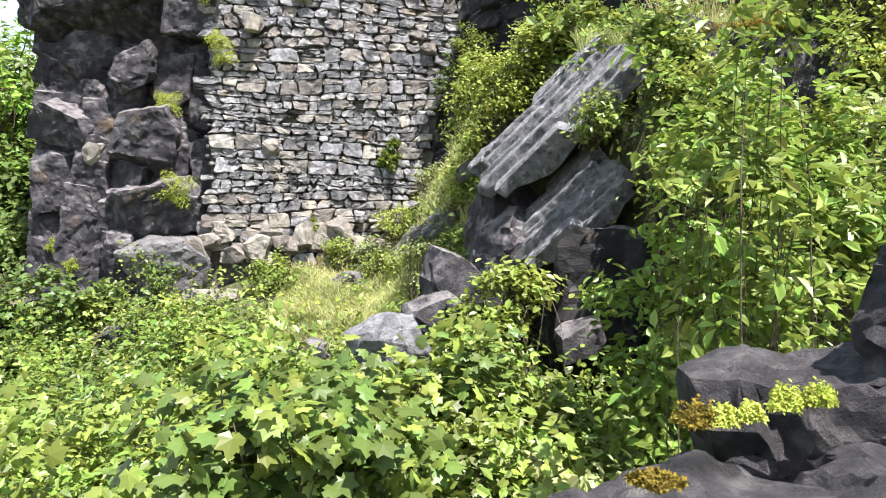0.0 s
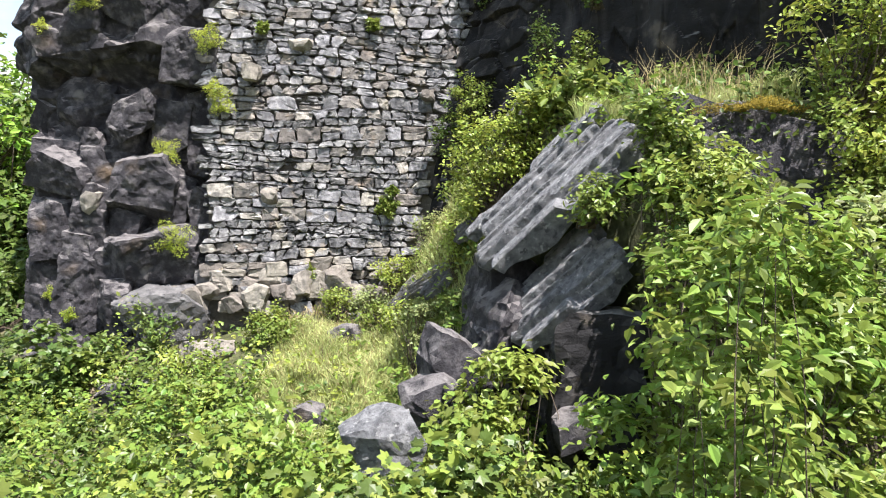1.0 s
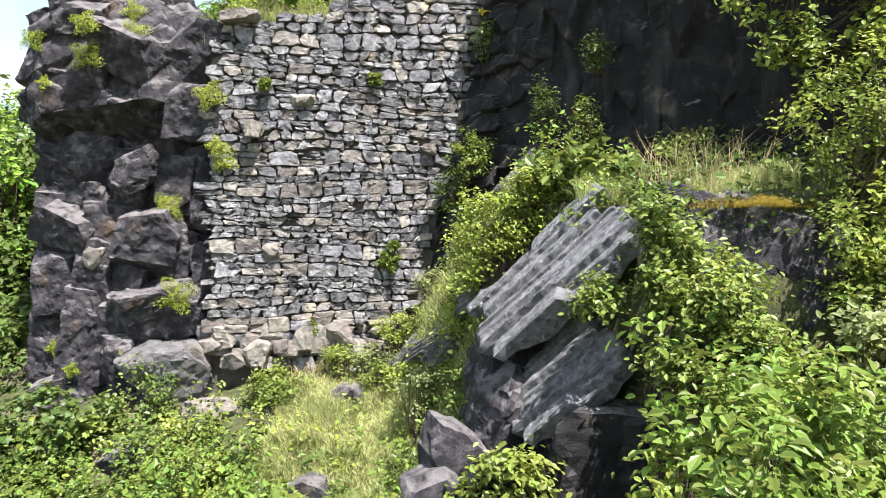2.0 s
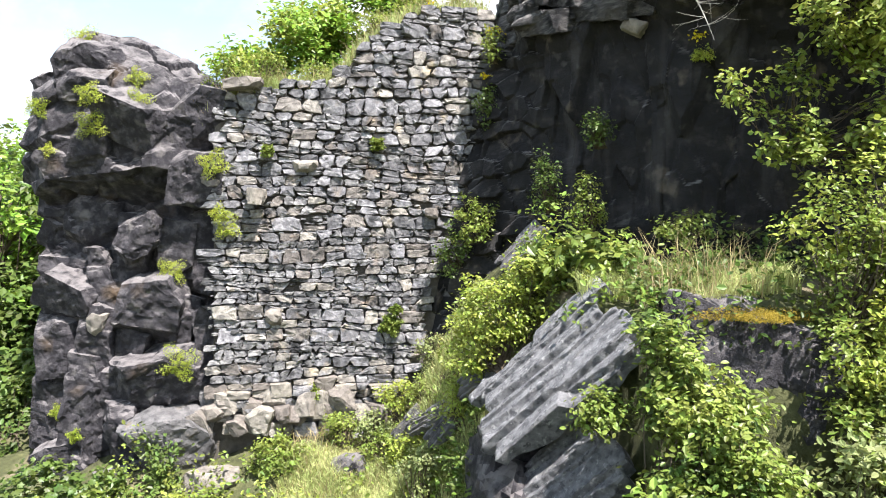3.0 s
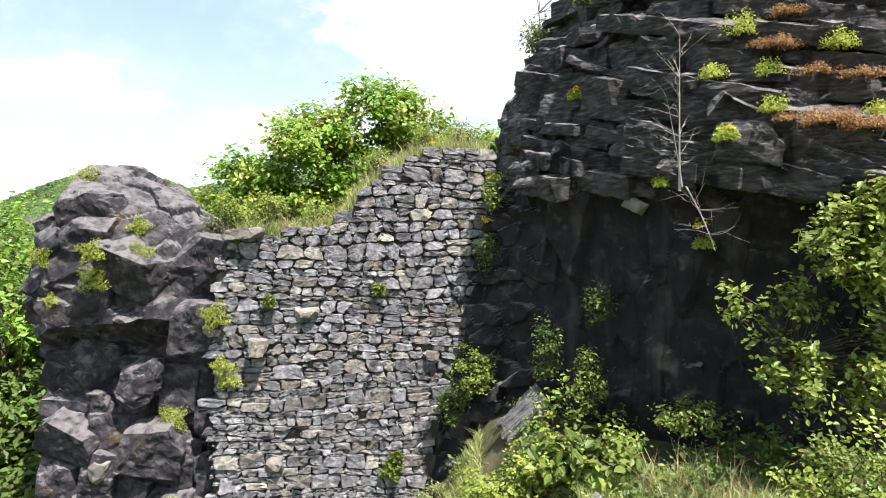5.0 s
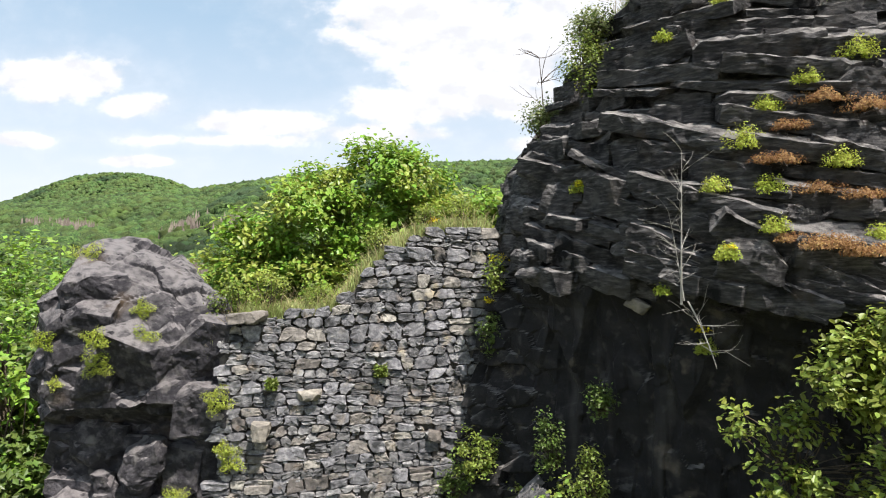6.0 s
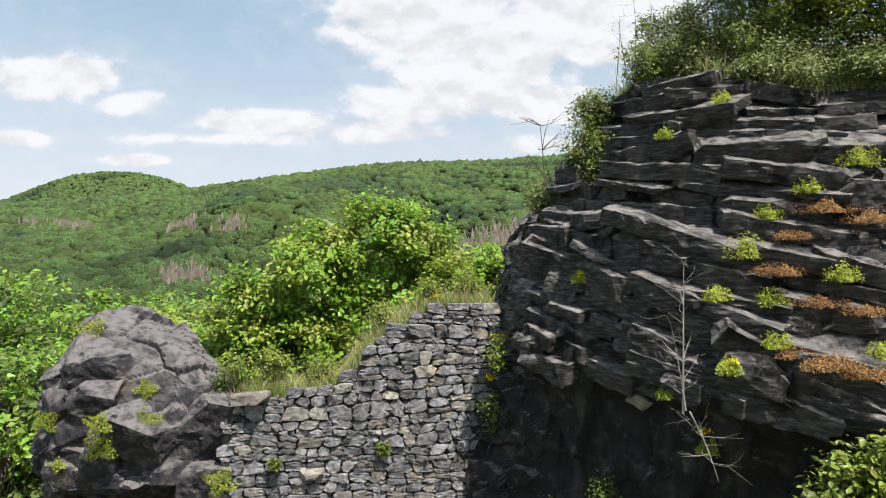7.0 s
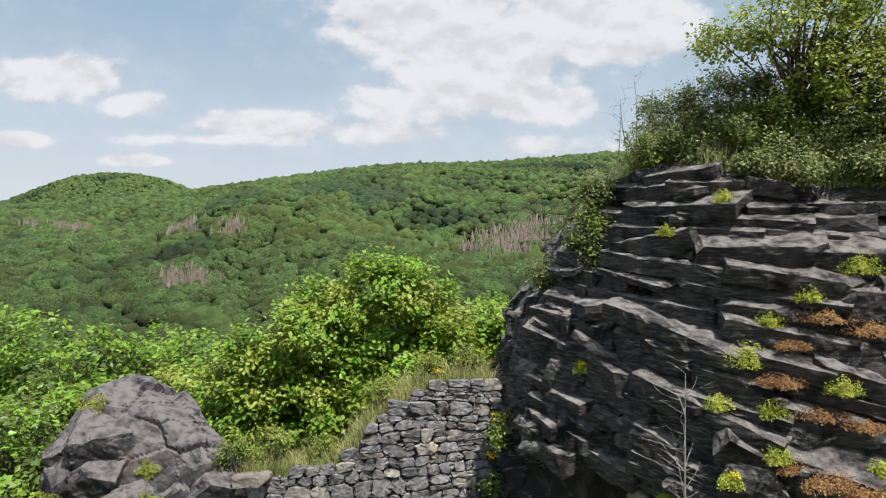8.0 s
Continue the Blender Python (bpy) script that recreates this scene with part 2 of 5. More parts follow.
YELLOW = leaf_mat("yellow_petal", (0.62, 0.52, 0.015), (0.78, 0.68, 0.03), rough=0.6)
BARK = material("bark", [(0.3, (0.06, 0.045, 0.032)), (0.7, (0.16, 0.125, 0.09))], scale=7, bump=0.8, bump_scale=30)
PALE_BARK = material("pale_bark", [(0.3, (0.28, 0.26, 0.23)), (0.7, (0.5, 0.47, 0.42))], scale=9, bump=0.5, bump_scale=40)
CANOPY = material("far_canopy", [(0.32, (0.016, 0.035, 0.011)), (0.5, (0.062, 0.105, 0.028)), (0.66, (0.135, 0.19, 0.055))], scale=0.8, rough=0.95, bump=1.0, bump_scale=1.1, island=0.34, deep=1.8,
                  spots=[((0.085, 0.125, 0.03), 0.012, 0.52, 0.64), ((0.026, 0.048, 0.018), 0.008, 0.54, 0.66)])
# darker copy of the far canopy: shade on the hillside put into its colour
CANOPY_SHADE = material("canopy_in_shade", [(0.3, (0.02, 0.042, 0.018)), (0.5, (0.042, 0.074, 0.028)), (0.7, (0.075, 0.115, 0.042))], scale=0.45, rough=0.95, bump=1.0, bump_scale=0.8, island=0.22, deep=1.6)
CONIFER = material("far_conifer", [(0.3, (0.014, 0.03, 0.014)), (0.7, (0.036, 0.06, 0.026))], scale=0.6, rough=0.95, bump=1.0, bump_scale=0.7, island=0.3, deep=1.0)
DEADWOOD = material("dead_conifer", [(0.3, (0.1, 0.083, 0.066)), (0.7, (0.17, 0.143, 0.115))], scale=0.6, rough=0.95, bump=1.0, bump_scale=1.0, island=0.3, deep=0.8)
MEADOW = material("hill_floor", [(0.3, (0.03, 0.055, 0.018)), (0.7, (0.055, 0.09, 0.03))], scale=0.02, rough=0.95, bump=0.0)

# ---- mesh helpers ----


def mesh_of(name, verts, faces, mat, smooth=False):
    """A mesh from numpy arrays; every face has the same number of corners."""
    verts, faces = np.asarray(verts, np.float32), np.asarray(faces, np.int32)
    me = bpy.data.meshes.new(name)
    k = faces.shape[1]
    me.vertices.add(len(verts))
    me.vertices.foreach_set("co", verts.ravel())
    me.loops.add(faces.size)
    me.loops.foreach_set("vertex_index", faces.ravel())
    me.polygons.add(len(faces))
    me.polygons.foreach_set("loop_start", np.arange(0, faces.size, k, dtype=np.int32))
    me.polygons.foreach_set("use_smooth", np.full(len(faces), smooth))
    me.update(calc_edges=True)
    me.validate()
    me.materials.append(mat)
    return me


def part(name, me, parent=None, label="", kind=""):
    ob = new(name, me)
    if parent:
        ob.parent = parent
    return tagged(ob, label=label, kind=kind)


def thing(name, label, category, group="", kind="", at=(0, 0, 0)):
    ob = new(name)
    ob.empty_display_size = 0.1
    ob.location = at
    return tagged(ob, label, category, group, kind)


def hashed(cells, seed):
    """Three random numbers in 0..1 for each integer cell."""
    c = cells.astype(np.int64)
    h = (c[:, 0] * 73856093) ^ (c[:, 1] * 19349663) ^ (c[:, 2] * 83492791) ^ (seed * 2654435761)
    out = []
    for k in range(3):
        h = (h ^ (h >> 13)) * 1274126177 + 974711 * (k + 1)
        h &= 0xFFFFFFFF
        out.append(((h ^ (h >> 16)) & 0xFFFFFF) / float(0x1000000))
    return np.stack(out, 1)


def fractured(p, cell, seed, step=0.12, tilt=0.35, crack=0.06, width=0.05):
    """Outward offset of a fractured rock face: each Voronoi cell is a tilted facet of its own height, with open cracks between."""
    q = p / np.asarray(cell)
    base = np.floor(q)
    best, second = np.full(len(p), 9e9), np.full(len(p), 9e9)
    who, where = np.zeros_like(q), np.zeros_like(q)
    who2, where2 = np.zeros_like(q), np.zeros_like(q)
    for i in (-1, 0, 1):
        for j in (-1, 0, 1):
            for k in (-1, 0, 1):
                c = base + (i, j, k)
                s = c + 0.15 + 0.7 * hashed(c, seed)
                d = np.linalg.norm(q - s, axis=1)
                near = d < best
                mid = ~near & (d < second)
                second = np.where(near, best, np.where(mid, d, second))
                who2[near], where2[near] = who[near], where[near]
                who2[mid], where2[mid] = c[mid], s[mid]
                best = np.where(near, d, best)
                who[near], where[near] = c[near], s[near]

    def facet(cell_of, seat):
        lean = (hashed(cell_of, seed + 11) - 0.5) * 2 * tilt
        return (hashed(cell_of, seed + 7)[:, 0] - 0.5) * 2 * step + ((p - seat * cell) * lean).sum(1)

    gap = second - best
    share = 0.5 + 0.5 * np.clip(gap / 0.045, 0, 1)
    return share * facet(who, where) + (1 - share) * facet(who2, where2) - crack * np.exp(-gap / width)


def lumpy(p, scale, octaves=4, seed=0.0):
    """Fractal noise, about -1..1."""
    out = np.zeros(len(p))
    for o in range(octaves):
        f = scale * 2**o
        out += np.fromiter((noise.noise(v) for v in (p * f + seed * 17.3 + o * 5.1).tolist()), float, len(p)) / 2**o
    return out


def icosphere(subdivisions):
    bm = bmesh.new()
    bmesh.ops.create_icosphere(bm, subdivisions=subdivisions, radius=1.0)
    v = np.array([w.co[:] for w in bm.verts])
    f = np.array([[w.index for w in g.verts] for g in bm.faces])
    bm.free()
    return v, f


ICO = {k: icosphere(k) for k in (1, 2, 3)}


def hewn(name, size, mat, seed, cuts=12, cell=0.08, worn=0.02, planes=(), turn=(0, 0, 0), at=(0, 0, 0), chip=0.9, bite=(0.7, 0.95), seams=0.0):
    """A broken block: a box cut by given planes (normal, a place on it) and by random ones, with crisp, slightly chipped edges."""
    rng = np.random.default_rng(seed)
    half = np.asarray(size, float) / 2
    bm = bmesh.new()
    bmesh.ops.create_cube(bm, size=1.0, matrix=Matrix.Diagonal((*size, 1)))
    tilt = Matrix.Rotation(rng.normal(0, 0.05), 4, "X") @ Matrix.Rotation(rng.normal(0, 0.05), 4, "Y")
    bmesh.ops.transform(bm, matrix=tilt, verts=bm.verts)
    todo = [(np.array(n, float), np.array(q, float) - at) for n, q in planes]
    for _ in range(cuts):
        n = rng.normal(0, 1, 3) * (1, 1, 0.8)
        n = n / np.linalg.norm(n)
        round_reach, box_reach = math.sqrt(((n * half) ** 2).sum()), np.abs(n * half).sum()
        todo.append((n, n * rng.uniform(*bite) * (0.45 * round_reach + 0.55 * box_reach)))
    for n, q in todo:
        cut = bmesh.ops.bisect_plane(bm, geom=bm.verts[:] + bm.edges[:] + bm.faces[:], plane_co=q, plane_no=n / np.linalg.norm(n), clear_outer=True)
        rim = [e for e in cut["geom_cut"] if isinstance(e, bmesh.types.BMEdge)]
        if rim:
            bmesh.ops.edgenet_fill(bm, edges=rim)
    bmesh.ops.remove_doubles(bm, verts=bm.verts, dist=0.004 * float(half.mean()))
    bmesh.ops.triangulate(bm, faces=bm.faces)
    for _ in range(7):
        long = [e for e in bm.edges if e.calc_length() > cell * 1.5]
        if not long:
            break
        bmesh.ops.subdivide_edges(bm, edges=long, cuts=1)
        bmesh.ops.triangulate(bm, faces=bm.faces)
    bmesh.ops.recalc_face_normals(bm, faces=bm.faces)
    bm.normal_update()
    p = np.array([v.co[:] for v in bm.verts])
    nrm = np.array([v.normal[:] for v in bm.verts])
    edge = np.array([max((e.calc_face_angle(0.0) for e in v.link_edges), default=0.0) for v in bm.verts])
    f = np.array([[v.index for v in g.verts] for g in bm.faces])
    bm.free()
    big = float(half.mean())
    worn = min(worn, 0.07 * big)
    off = worn * lumpy(p, 1.6 / max(big, 0.2), 5, seed % 97) - worn * 0.4 * (edge > 0.4) * rng.uniform(0, 1, len(p))
    if chip:
        off = off + chip * fractured(p, np.array([0.7, 0.7, 0.5]) * big, seed + 5, step=0.028 * big, tilt=0.1, crack=0.012 * big, width=0.03)
        off = off + chip * fractured(p, np.array([0.24, 0.24, 0.17]) * min(1.0, 1.6 * big), seed + 15, step=0.012 * min(1.0, 1.6 * big), tilt=0.16, crack=0.01 * min(1.0, 1.6 * big), width=0.05)
    if seams:
        off = off + fractured(p, np.array([0.95, 0.95, 0.7]) * seams, seed + 9, step=0.05 * seams, tilt=0.14, crack=0.06 * seams, width=0.035)
    p = p + nrm * off[:, None]
    m = np.array(pose(*at, *turn))
    return mesh_of(name, p @ m[:3, :3].T + m[:3, 3], f, mat)


def boulder(name, label, at, size, turn=(0, 0, 0), mat=None, seed=1, category="boulder", group="", **more):
    ob = part(name, hewn(name, size, mat or BASALT, seed, turn=turn, **more))
    ob.location = at
    return tagged(ob, label, category, group)


# outlines of leaves: corners (across, along, lift) and the faces that join them
def leaf_shape(kind):
    if kind == "oval":
        v = [(0, 0, 0), (0.27, 0.3, 0.07), (0.25, 0.66, 0.06), (0, 1, -0.06), (-0.25, 0.66, 0.06), (-0.27, 0.3, 0.07)]
        return np.array(v), np.array([(0, 1, 2, 3), (0, 3, 4, 5)])
    if kind == "lance":
        v = [(0, 0, 0), (0.24, 0.3, 0.08), (0.21, 0.64, 0.05), (0, 1.0, -0.14), (-0.21, 0.64, 0.05), (-0.24, 0.3, 0.08)]
        return np.array(v), np.array([(0, 1, 2, 3), (0, 3, 4, 5)])
    if kind == "maple":
        rim = []
        for deg, r in ((-90, 0.15), (-60, 0.42), (-35, 0.45), (-8, 0.7), (15, 0.56), (40, 0.9), (63, 0.62), (90, 1.0)):
            rim.append((r * math.cos(radians(deg)), r * math.sin(radians(deg)), -0.1 * r))
        rim += [(-a, b, c) for a, b, c in rim[-2:0:-1]]
        v = np.array([(0, 0, 0.05)] + rim) * (0.62, 0.62, 0.62) + (0, 0.2, 0)
        n = len(rim)
        return v, np.array([(0, 1 + k, 1 + (k + 1) % n) for k in range(n)])
    v = [(0, 0, 0), (0.3, 0.5, 0.08), (0, 1, -0.03), (-0.3, 0.5, 0.08)]
    return np.array(v), np.array([(0, 1, 2), (0, 2, 3)])


def leaf_cloud(name, where, size, mat, rng, kind="oval", up=1.15, out=None, vary=0.42):
    """One mesh of separate leaves, each with its own turn and size; they lean to the light and outwards."""
    n = len(where)
    v, f = leaf_shape(kind)
    nrm = rng.normal(0, 0.68, (n, 3)) + (0.1, -0.25, up)
    if out is not None:
        nrm += 0.55 * out
    nrm /= np.linalg.norm(nrm, axis=1)[:, None]
    along = rng.normal(0, 1, (n, 3)) + (0, 0, -0.35)
    along -= (along * nrm).sum(1)[:, None] * nrm
    along /= np.linalg.norm(along, axis=1)[:, None]
    across = np.cross(along, nrm)
    s = size * rng.uniform(1 - vary, 1 + vary, n)[:, None, None]
    p = where[:, None] + s * (across[:, None] * v[None, :, :1] + along[:, None] * v[None, :, 1:2] + nrm[:, None] * v[None, :, 2:3])
    faces = f[None] + (np.arange(n) * len(v))[:, None, None]
    return mesh_of(name, p.reshape(-1, 3), faces.reshape(-1, f.shape[1]), mat)


def tubes(name, paths, mat, sides=5):
    """Tapered stems: each path is a list of (place, radius)."""
    verts, faces, base = [], [], 0
    ring = [(math.cos(2 * math.pi * k / sides), math.sin(2 * math.pi * k / sides)) for k in range(sides)]
    for path in paths:
        pts = [Vector(p) for p, _ in path]
        for k, (p, r) in enumerate(path):
            way = (pts[min(k + 1, len(pts) - 1)] - pts[max(k - 1, 0)]).normalized()
            a = way.orthogonal().normalized()
            b = way.cross(a)
            verts += [tuple(Vector(p) + r * (c * a + s * b)) for c, s in ring]
        for k in range(len(path) - 1):
            for j in range(sides):
                i, i2 = base + k * sides + j, base + k * sides + (j + 1) % sides
                faces.append((i, i2, i2 + sides, i + sides))
        base += len(path) * sides
    return mesh_of(name, verts, faces, mat, smooth=True)


def bent(a, b, r0, r1, rng, sag=0.12, steps=5):
    a, b = np.array(a, float), np.array(b, float)
    mid = (a + b) / 2 + rng.normal(0, sag, 3) * np.linalg.norm(b - a)
    out = []
    for t in np.linspace(0, 1, steps):
        p = (1 - t) ** 2 * a + 2 * t * (1 - t) * mid + t * t * b
        out.append((tuple(float(c) for c in p), float(r0 + (r1 - r0) * t)))
    return out


def in_blobs(blobs, n, rng, shell=0.55):
    """Places in ellipsoids (x, y, z, rx, ry, rz), more of them near the outside, and their outward ways."""
    blobs = np.array(blobs, float)
    vol = blobs[:, 3:].prod(1) ** (2 / 3)
    who = rng.choice(len(blobs), n, p=vol / vol.sum())
    d = rng.normal(0, 1, (n, 3))
    d /= np.linalg.norm(d, axis=1)[:, None]
    r = rng.uniform(shell**3, 1, n) ** (1 / 3)
    wild = 1 + 0.22 * np.sin(d @ (5.0, 3.0, 4.0) + 9 * who) + 0.12 * np.sin(d @ (-9.0, 7.0, 8.0) + who)
    return blobs[who, :3] + d * (r * wild)[:, None] * blobs[who, 3:], d


def shrub(name, label, root, blobs, leaves=4000, size=0.08, mat=None, seed=1, kind="oval", clumps=60, spread=0.16, category="bush", group="", wood=None, shell=0.45,
          stem=0.012, second=None, trunk=None, foliage="foliage"):
    """A bush or tree: stems from the root to many leaf clumps, and the leaves round them."""
    rng = np.random.default_rng(seed)
    ob = thing(name, label, category, group, at=root)
    back = Matrix.Translation(-Vector(root))
    centres, out = in_blobs(blobs, clumps, rng, shell)
    paths = []
    root = np.array(root, float)
    if trunk:
        top = np.array(trunk[:3], float)
        main = bent(root - (0, 0, 0.3), top, trunk[3], trunk[3] * 0.45, rng, 0.04, 8)
        bole = tubes("trunk", [main], wood or BARK, 9)
        bole.transform(back)
        part("trunk", bole, ob, "brown bark trunk")
    for c in centres[: min(len(centres), 90)]:
        a = root + rng.normal(0, 0.05, 3) * (1, 1, 0)
        if trunk:
            a = np.array(main[rng.integers(3, 8)][0])
        paths.append(bent(a, c, stem * (2.2 if trunk else 1), stem * 0.3, rng))
    limbs = tubes("stems", paths, wood or BARK, 4)
    limbs.transform(back)
    part("branch_work" if trunk else "stem_work", limbs, ob, kind="stuff")
    pick = rng.integers(0, len(centres), leaves)
    where = centres[pick] + rng.normal(0, spread, (leaves, 3)) * (1, 1, 0.75)
    tone = rng.random(len(centres))[pick]
    for which, m, nm in ((tone <= (0.72 if second else 2), mat or LEAF, foliage), (tone > 0.72, second, foliage)):
        if m is not None and which.any():
            me = leaf_cloud(nm, where[which], size, m, rng, kind, out=out[pick][which])
            me.transform(back)
            part("crown" if trunk else nm, me, ob, kind="stuff")
    return ob


def blades(name, where, height, mat, rng, lean=0.35, width=0.006):
    """Bent grass blades of two faces each, rooted at the given places."""
    n = len(where)
    turn = rng.uniform(0, 2 * math.pi, n)
    side = np.stack([np.cos(turn), np.sin(turn), 0 * turn], 1)
    h = height * rng.uniform(0.5, 1.25, n)[:, None]
    tip = rng.normal(0, lean, (n, 3)) * (1, 1, 0) * h + (0, 0, 1) * h
    mid = where + tip * (0.3, 0.3, 0.6)
    w = width * side
    p = np.stack([where - w, where + w, mid + w * 0.8, mid - w * 0.8, where + tip * (1, 1, 0.95)], 1).reshape(-1, 3)
    b = (np.arange(n) * 5)[:, None]
    f = np.concatenate([b + (0, 1, 2), b + (0, 2, 3), b + (3, 2, 4)])
    return mesh_of(name, p, f, mat)


def smooth(a, b, t):
    t = np.clip((np.asarray(t, float) - a) / (b - a), 0, 1)
    return t * t * (3 - 2 * t)


# ---- ground: one sheet from the slope under the camera to the hills ----
VALLEY = -46.0


def hills(x, y):
    y = np.maximum(y, 1.0)
    u = np.clip(x / y, -1.1, 1.1)
    e = np.interp(u, (-1.1, -0.7, -0.43, -0.4, -0.33, -0.21, -0.09, 0.05, 0.18, 0.24, 1.1), (0.045, 0.07, 0.094, 0.096, 0.107, 0.122, 0.137, 0.14, 0.15, 0.156, 0.15))
    ridge = 1300 * e + 11
    t = (y - 230) / 1070
    rise = np.where(t < 1, np.clip(t, 0, 1) ** 0.92, np.maximum(1 - 0.9 * (t - 1), 0))
    main = VALLEY + (ridge - VALLEY) * rise
    e2 = 0.06 + 0.063 * np.exp(-((np.abs(u + 0.53) / 0.16) ** 2.5))
    t2 = (y - 1250) / 800
    rise2 = np.where(t2 < 1, np.clip(t2, 0, 1), np.maximum(1 - 0.7 * (t2 - 1), 0))
    left = VALLEY + (2050 * e2 + 11 - VALLEY) * rise2
    spur = 24 * np.exp(-(((u + 0.1 + (1000 - y) * 0.00052) / 0.1) ** 2)) * smooth(330, 620, y) * (1 - smooth(750, 1000, y))
    roll = 9 * np.sin(x * 0.011 + 1.3) * np.sin(y * 0.009) + 5 * np.sin(x * 0.027 + y * 0.021)
    return np.maximum(main, left) + spur + roll * smooth(250, 500, y) * (1 - 0.95 * smooth(950, 1300, y))


def ground(x, y):
    x, y = np.asarray(x, float), np.asarray(y, float)
    slope = np.interp(y, (0.0, 5.0, 7.0, 8.8, 9.7, 11.4, 12.5), (-1.1, -0.8, -0.6, -0.25, 0.15, 0.85, 1.1)) - 0.13 * np.maximum(-2.2 - x, 0) * smooth(-30, -4, x)
    terrace = 3.5 + 0.17 * (y - 7.0) + 0.1 * np.maximum(x - 3, 0)
    xa = np.interp(y, (6.0, 8.5, 11.0, 12.5), (1.9, -0.2, -1.4, -1.6))
    xb = np.interp(y, (6.0, 8.5, 11.0, 12.5), (2.7, 1.2, 1.5, 1.6))
    edge = np.interp(x, (0.3, 1.2, 2.4), (7.2, 8.2, 6.2))
    wide = np.interp(x, (0.3, 1.2), (2.0, 0.8))
    s = smooth(0, 1, (x - xa) / (xb - xa)) * smooth(0, 1, (y - edge) / wide)
    near = slope * (1 - s) + terrace * s
    near = near + 0.3 * smooth(0.3, 1.6, x) * (1 - smooth(2.0, 6.0, y)) + 1.1 * np.exp(-((x - 1.3) ** 2 + (y - 1.4) ** 2) / 0.5)
    near = near + 0.07 * np.sin(2.1 * x + 1.7 * y) + 0.04 * np.sin(4.7 * x - 3.9 * y)
    back = np.interp(y, (13.0, 15.0, 22.0, 60.0, 230.0), (1.0, 0.0, -5.0, -17.0, VALLEY))
    far = np.where(y > 230, hills(x, y), back)
    k = smooth(12.6, 14.0, y)
    g = near * (1 - k) + far * k
    away = smooth(12, 60, np.abs(x)) * (1 - smooth(20, 120, y))
    return g * (1 - away) + np.where(y > 13, far, -3.0) * away


def build_ground():
    fine_x = np.arange(-9, 7.01, 0.16)
    out = 9 * 1.13 ** np.arange(1, 47)
    xs = np.concatenate([-out[::-1], fine_x, 7 * 1.13 ** np.arange(1, 48)])
    ys = np.concatenate([-(4 * 1.25 ** np.arange(1, 28))[::-1], np.arange(-4, 14.01, 0.16), 14 * 1.075 ** np.arange(1, 76)])
    gx, gy = np.meshgrid(xs, ys)
    z = ground(gx, gy)
    v = np.stack([gx, gy, z], -1).reshape(-1, 3)
    nx, ny = len(xs), len(ys)
    i = (np.arange(ny - 1)[:, None] * nx + np.arange(nx - 1)).ravel()
    f = np.stack([i, i + 1, i + nx + 1, i + nx], 1)
    me = mesh_of("ground", v, f, EARTH, smooth=True)
    me.materials.append(MEADOW)
    far = v[f].mean(1)[:, 1] > 60
    me.polygons.foreach_set("material_index", far.astype(np.int32))
    ob = part("ground", me)
    tagged(ob, "earthy slope that falls to a wooded valley and hills", "ground", kind="structure")


build_ground()

# ---- ruined wall ----
WALL_AT = lambda x: 12.22 + 0.185 * x  # noqa: E731
WALL_N = np.array([0.185, -1.0, 0.0]) / math.hypot(0.185, 1)


def wall_top(x):
    return np.interp(x, (-4.6, -4.15, -3.7, -2.7, -2.0, -1.55, -1.05, -0.5, 0.2, 1.0), (6.3, 6.75, 7.28, 7.3, 7.45, 8.1, 8.5, 8.78, 8.92, 8.95))


def wall_left(z):
    return np.interp(z, (0.6, 2.0, 2.9, 3.6, 5.2, 6.2, 6.9), (-3.9, -4.05, -4.15, -4.15, -4.1, -4.1, -4.0))


def wall_right(z):
    return np.interp(z, (0.6, 1.7, 2.6, 3.6, 4.7, 5.4, 6.35, 7.2, 9.0), (-1.2, -0.8, -0.4, -0.3, -0.05, 0.35, 0.45, 0.85, 0.95))


def stone_from(poly, depth, rng, chamfer=0.28):
    """A rough stone on a polygon outline (x along the wall, y up), proud by depth; local origin at its middle."""
    mid = poly.mean(0)
    rel = poly - mid
    pts = []
    for k in range(len(rel)):
        a, b = rel[k], rel[(k + 1) % len(rel)]
        pts.append(a + rng.normal(0, 0.004, 2))
        if np.linalg.norm(b - a) > 0.09:
            pts.append((a + b) / 2 * rng.uniform(0.94, 1.03) + rng.normal(0, 0.005, 2))
    pts = np.array(pts)
    n = len(pts)
    tilt = rng.normal(0, 0.1, 2)
    verts, faces = [], []
    for scale, d in ((0.94, -0.16), (1.0, -0.03), (0.985, 0.6 * depth), (0.9, depth)):
        for p in pts * scale:
            e = d + (p @ tilt if d > 0.3 * depth else 0) + (rng.normal(0, 0.01) if d > 0 else 0)
            verts.append((p[0], -e, p[1]))
    verts.append((rng.normal(0, 0.01), -depth * 1.06, rng.normal(0, 0.01)))
    for r in range(3):
        for k in range(n):
            k2 = (k + 1) % n
            faces.append((r * n + k, r * n + k2, (r + 1) * n + k2))
            faces.append((r * n + k, (r + 1) * n + k2, (r + 1) * n + k))
    for k in range(n):
        faces.append((3 * n + k, 3 * n + (k + 1) % n, 4 * n))
    return mid, np.array(verts), np.array(faces)


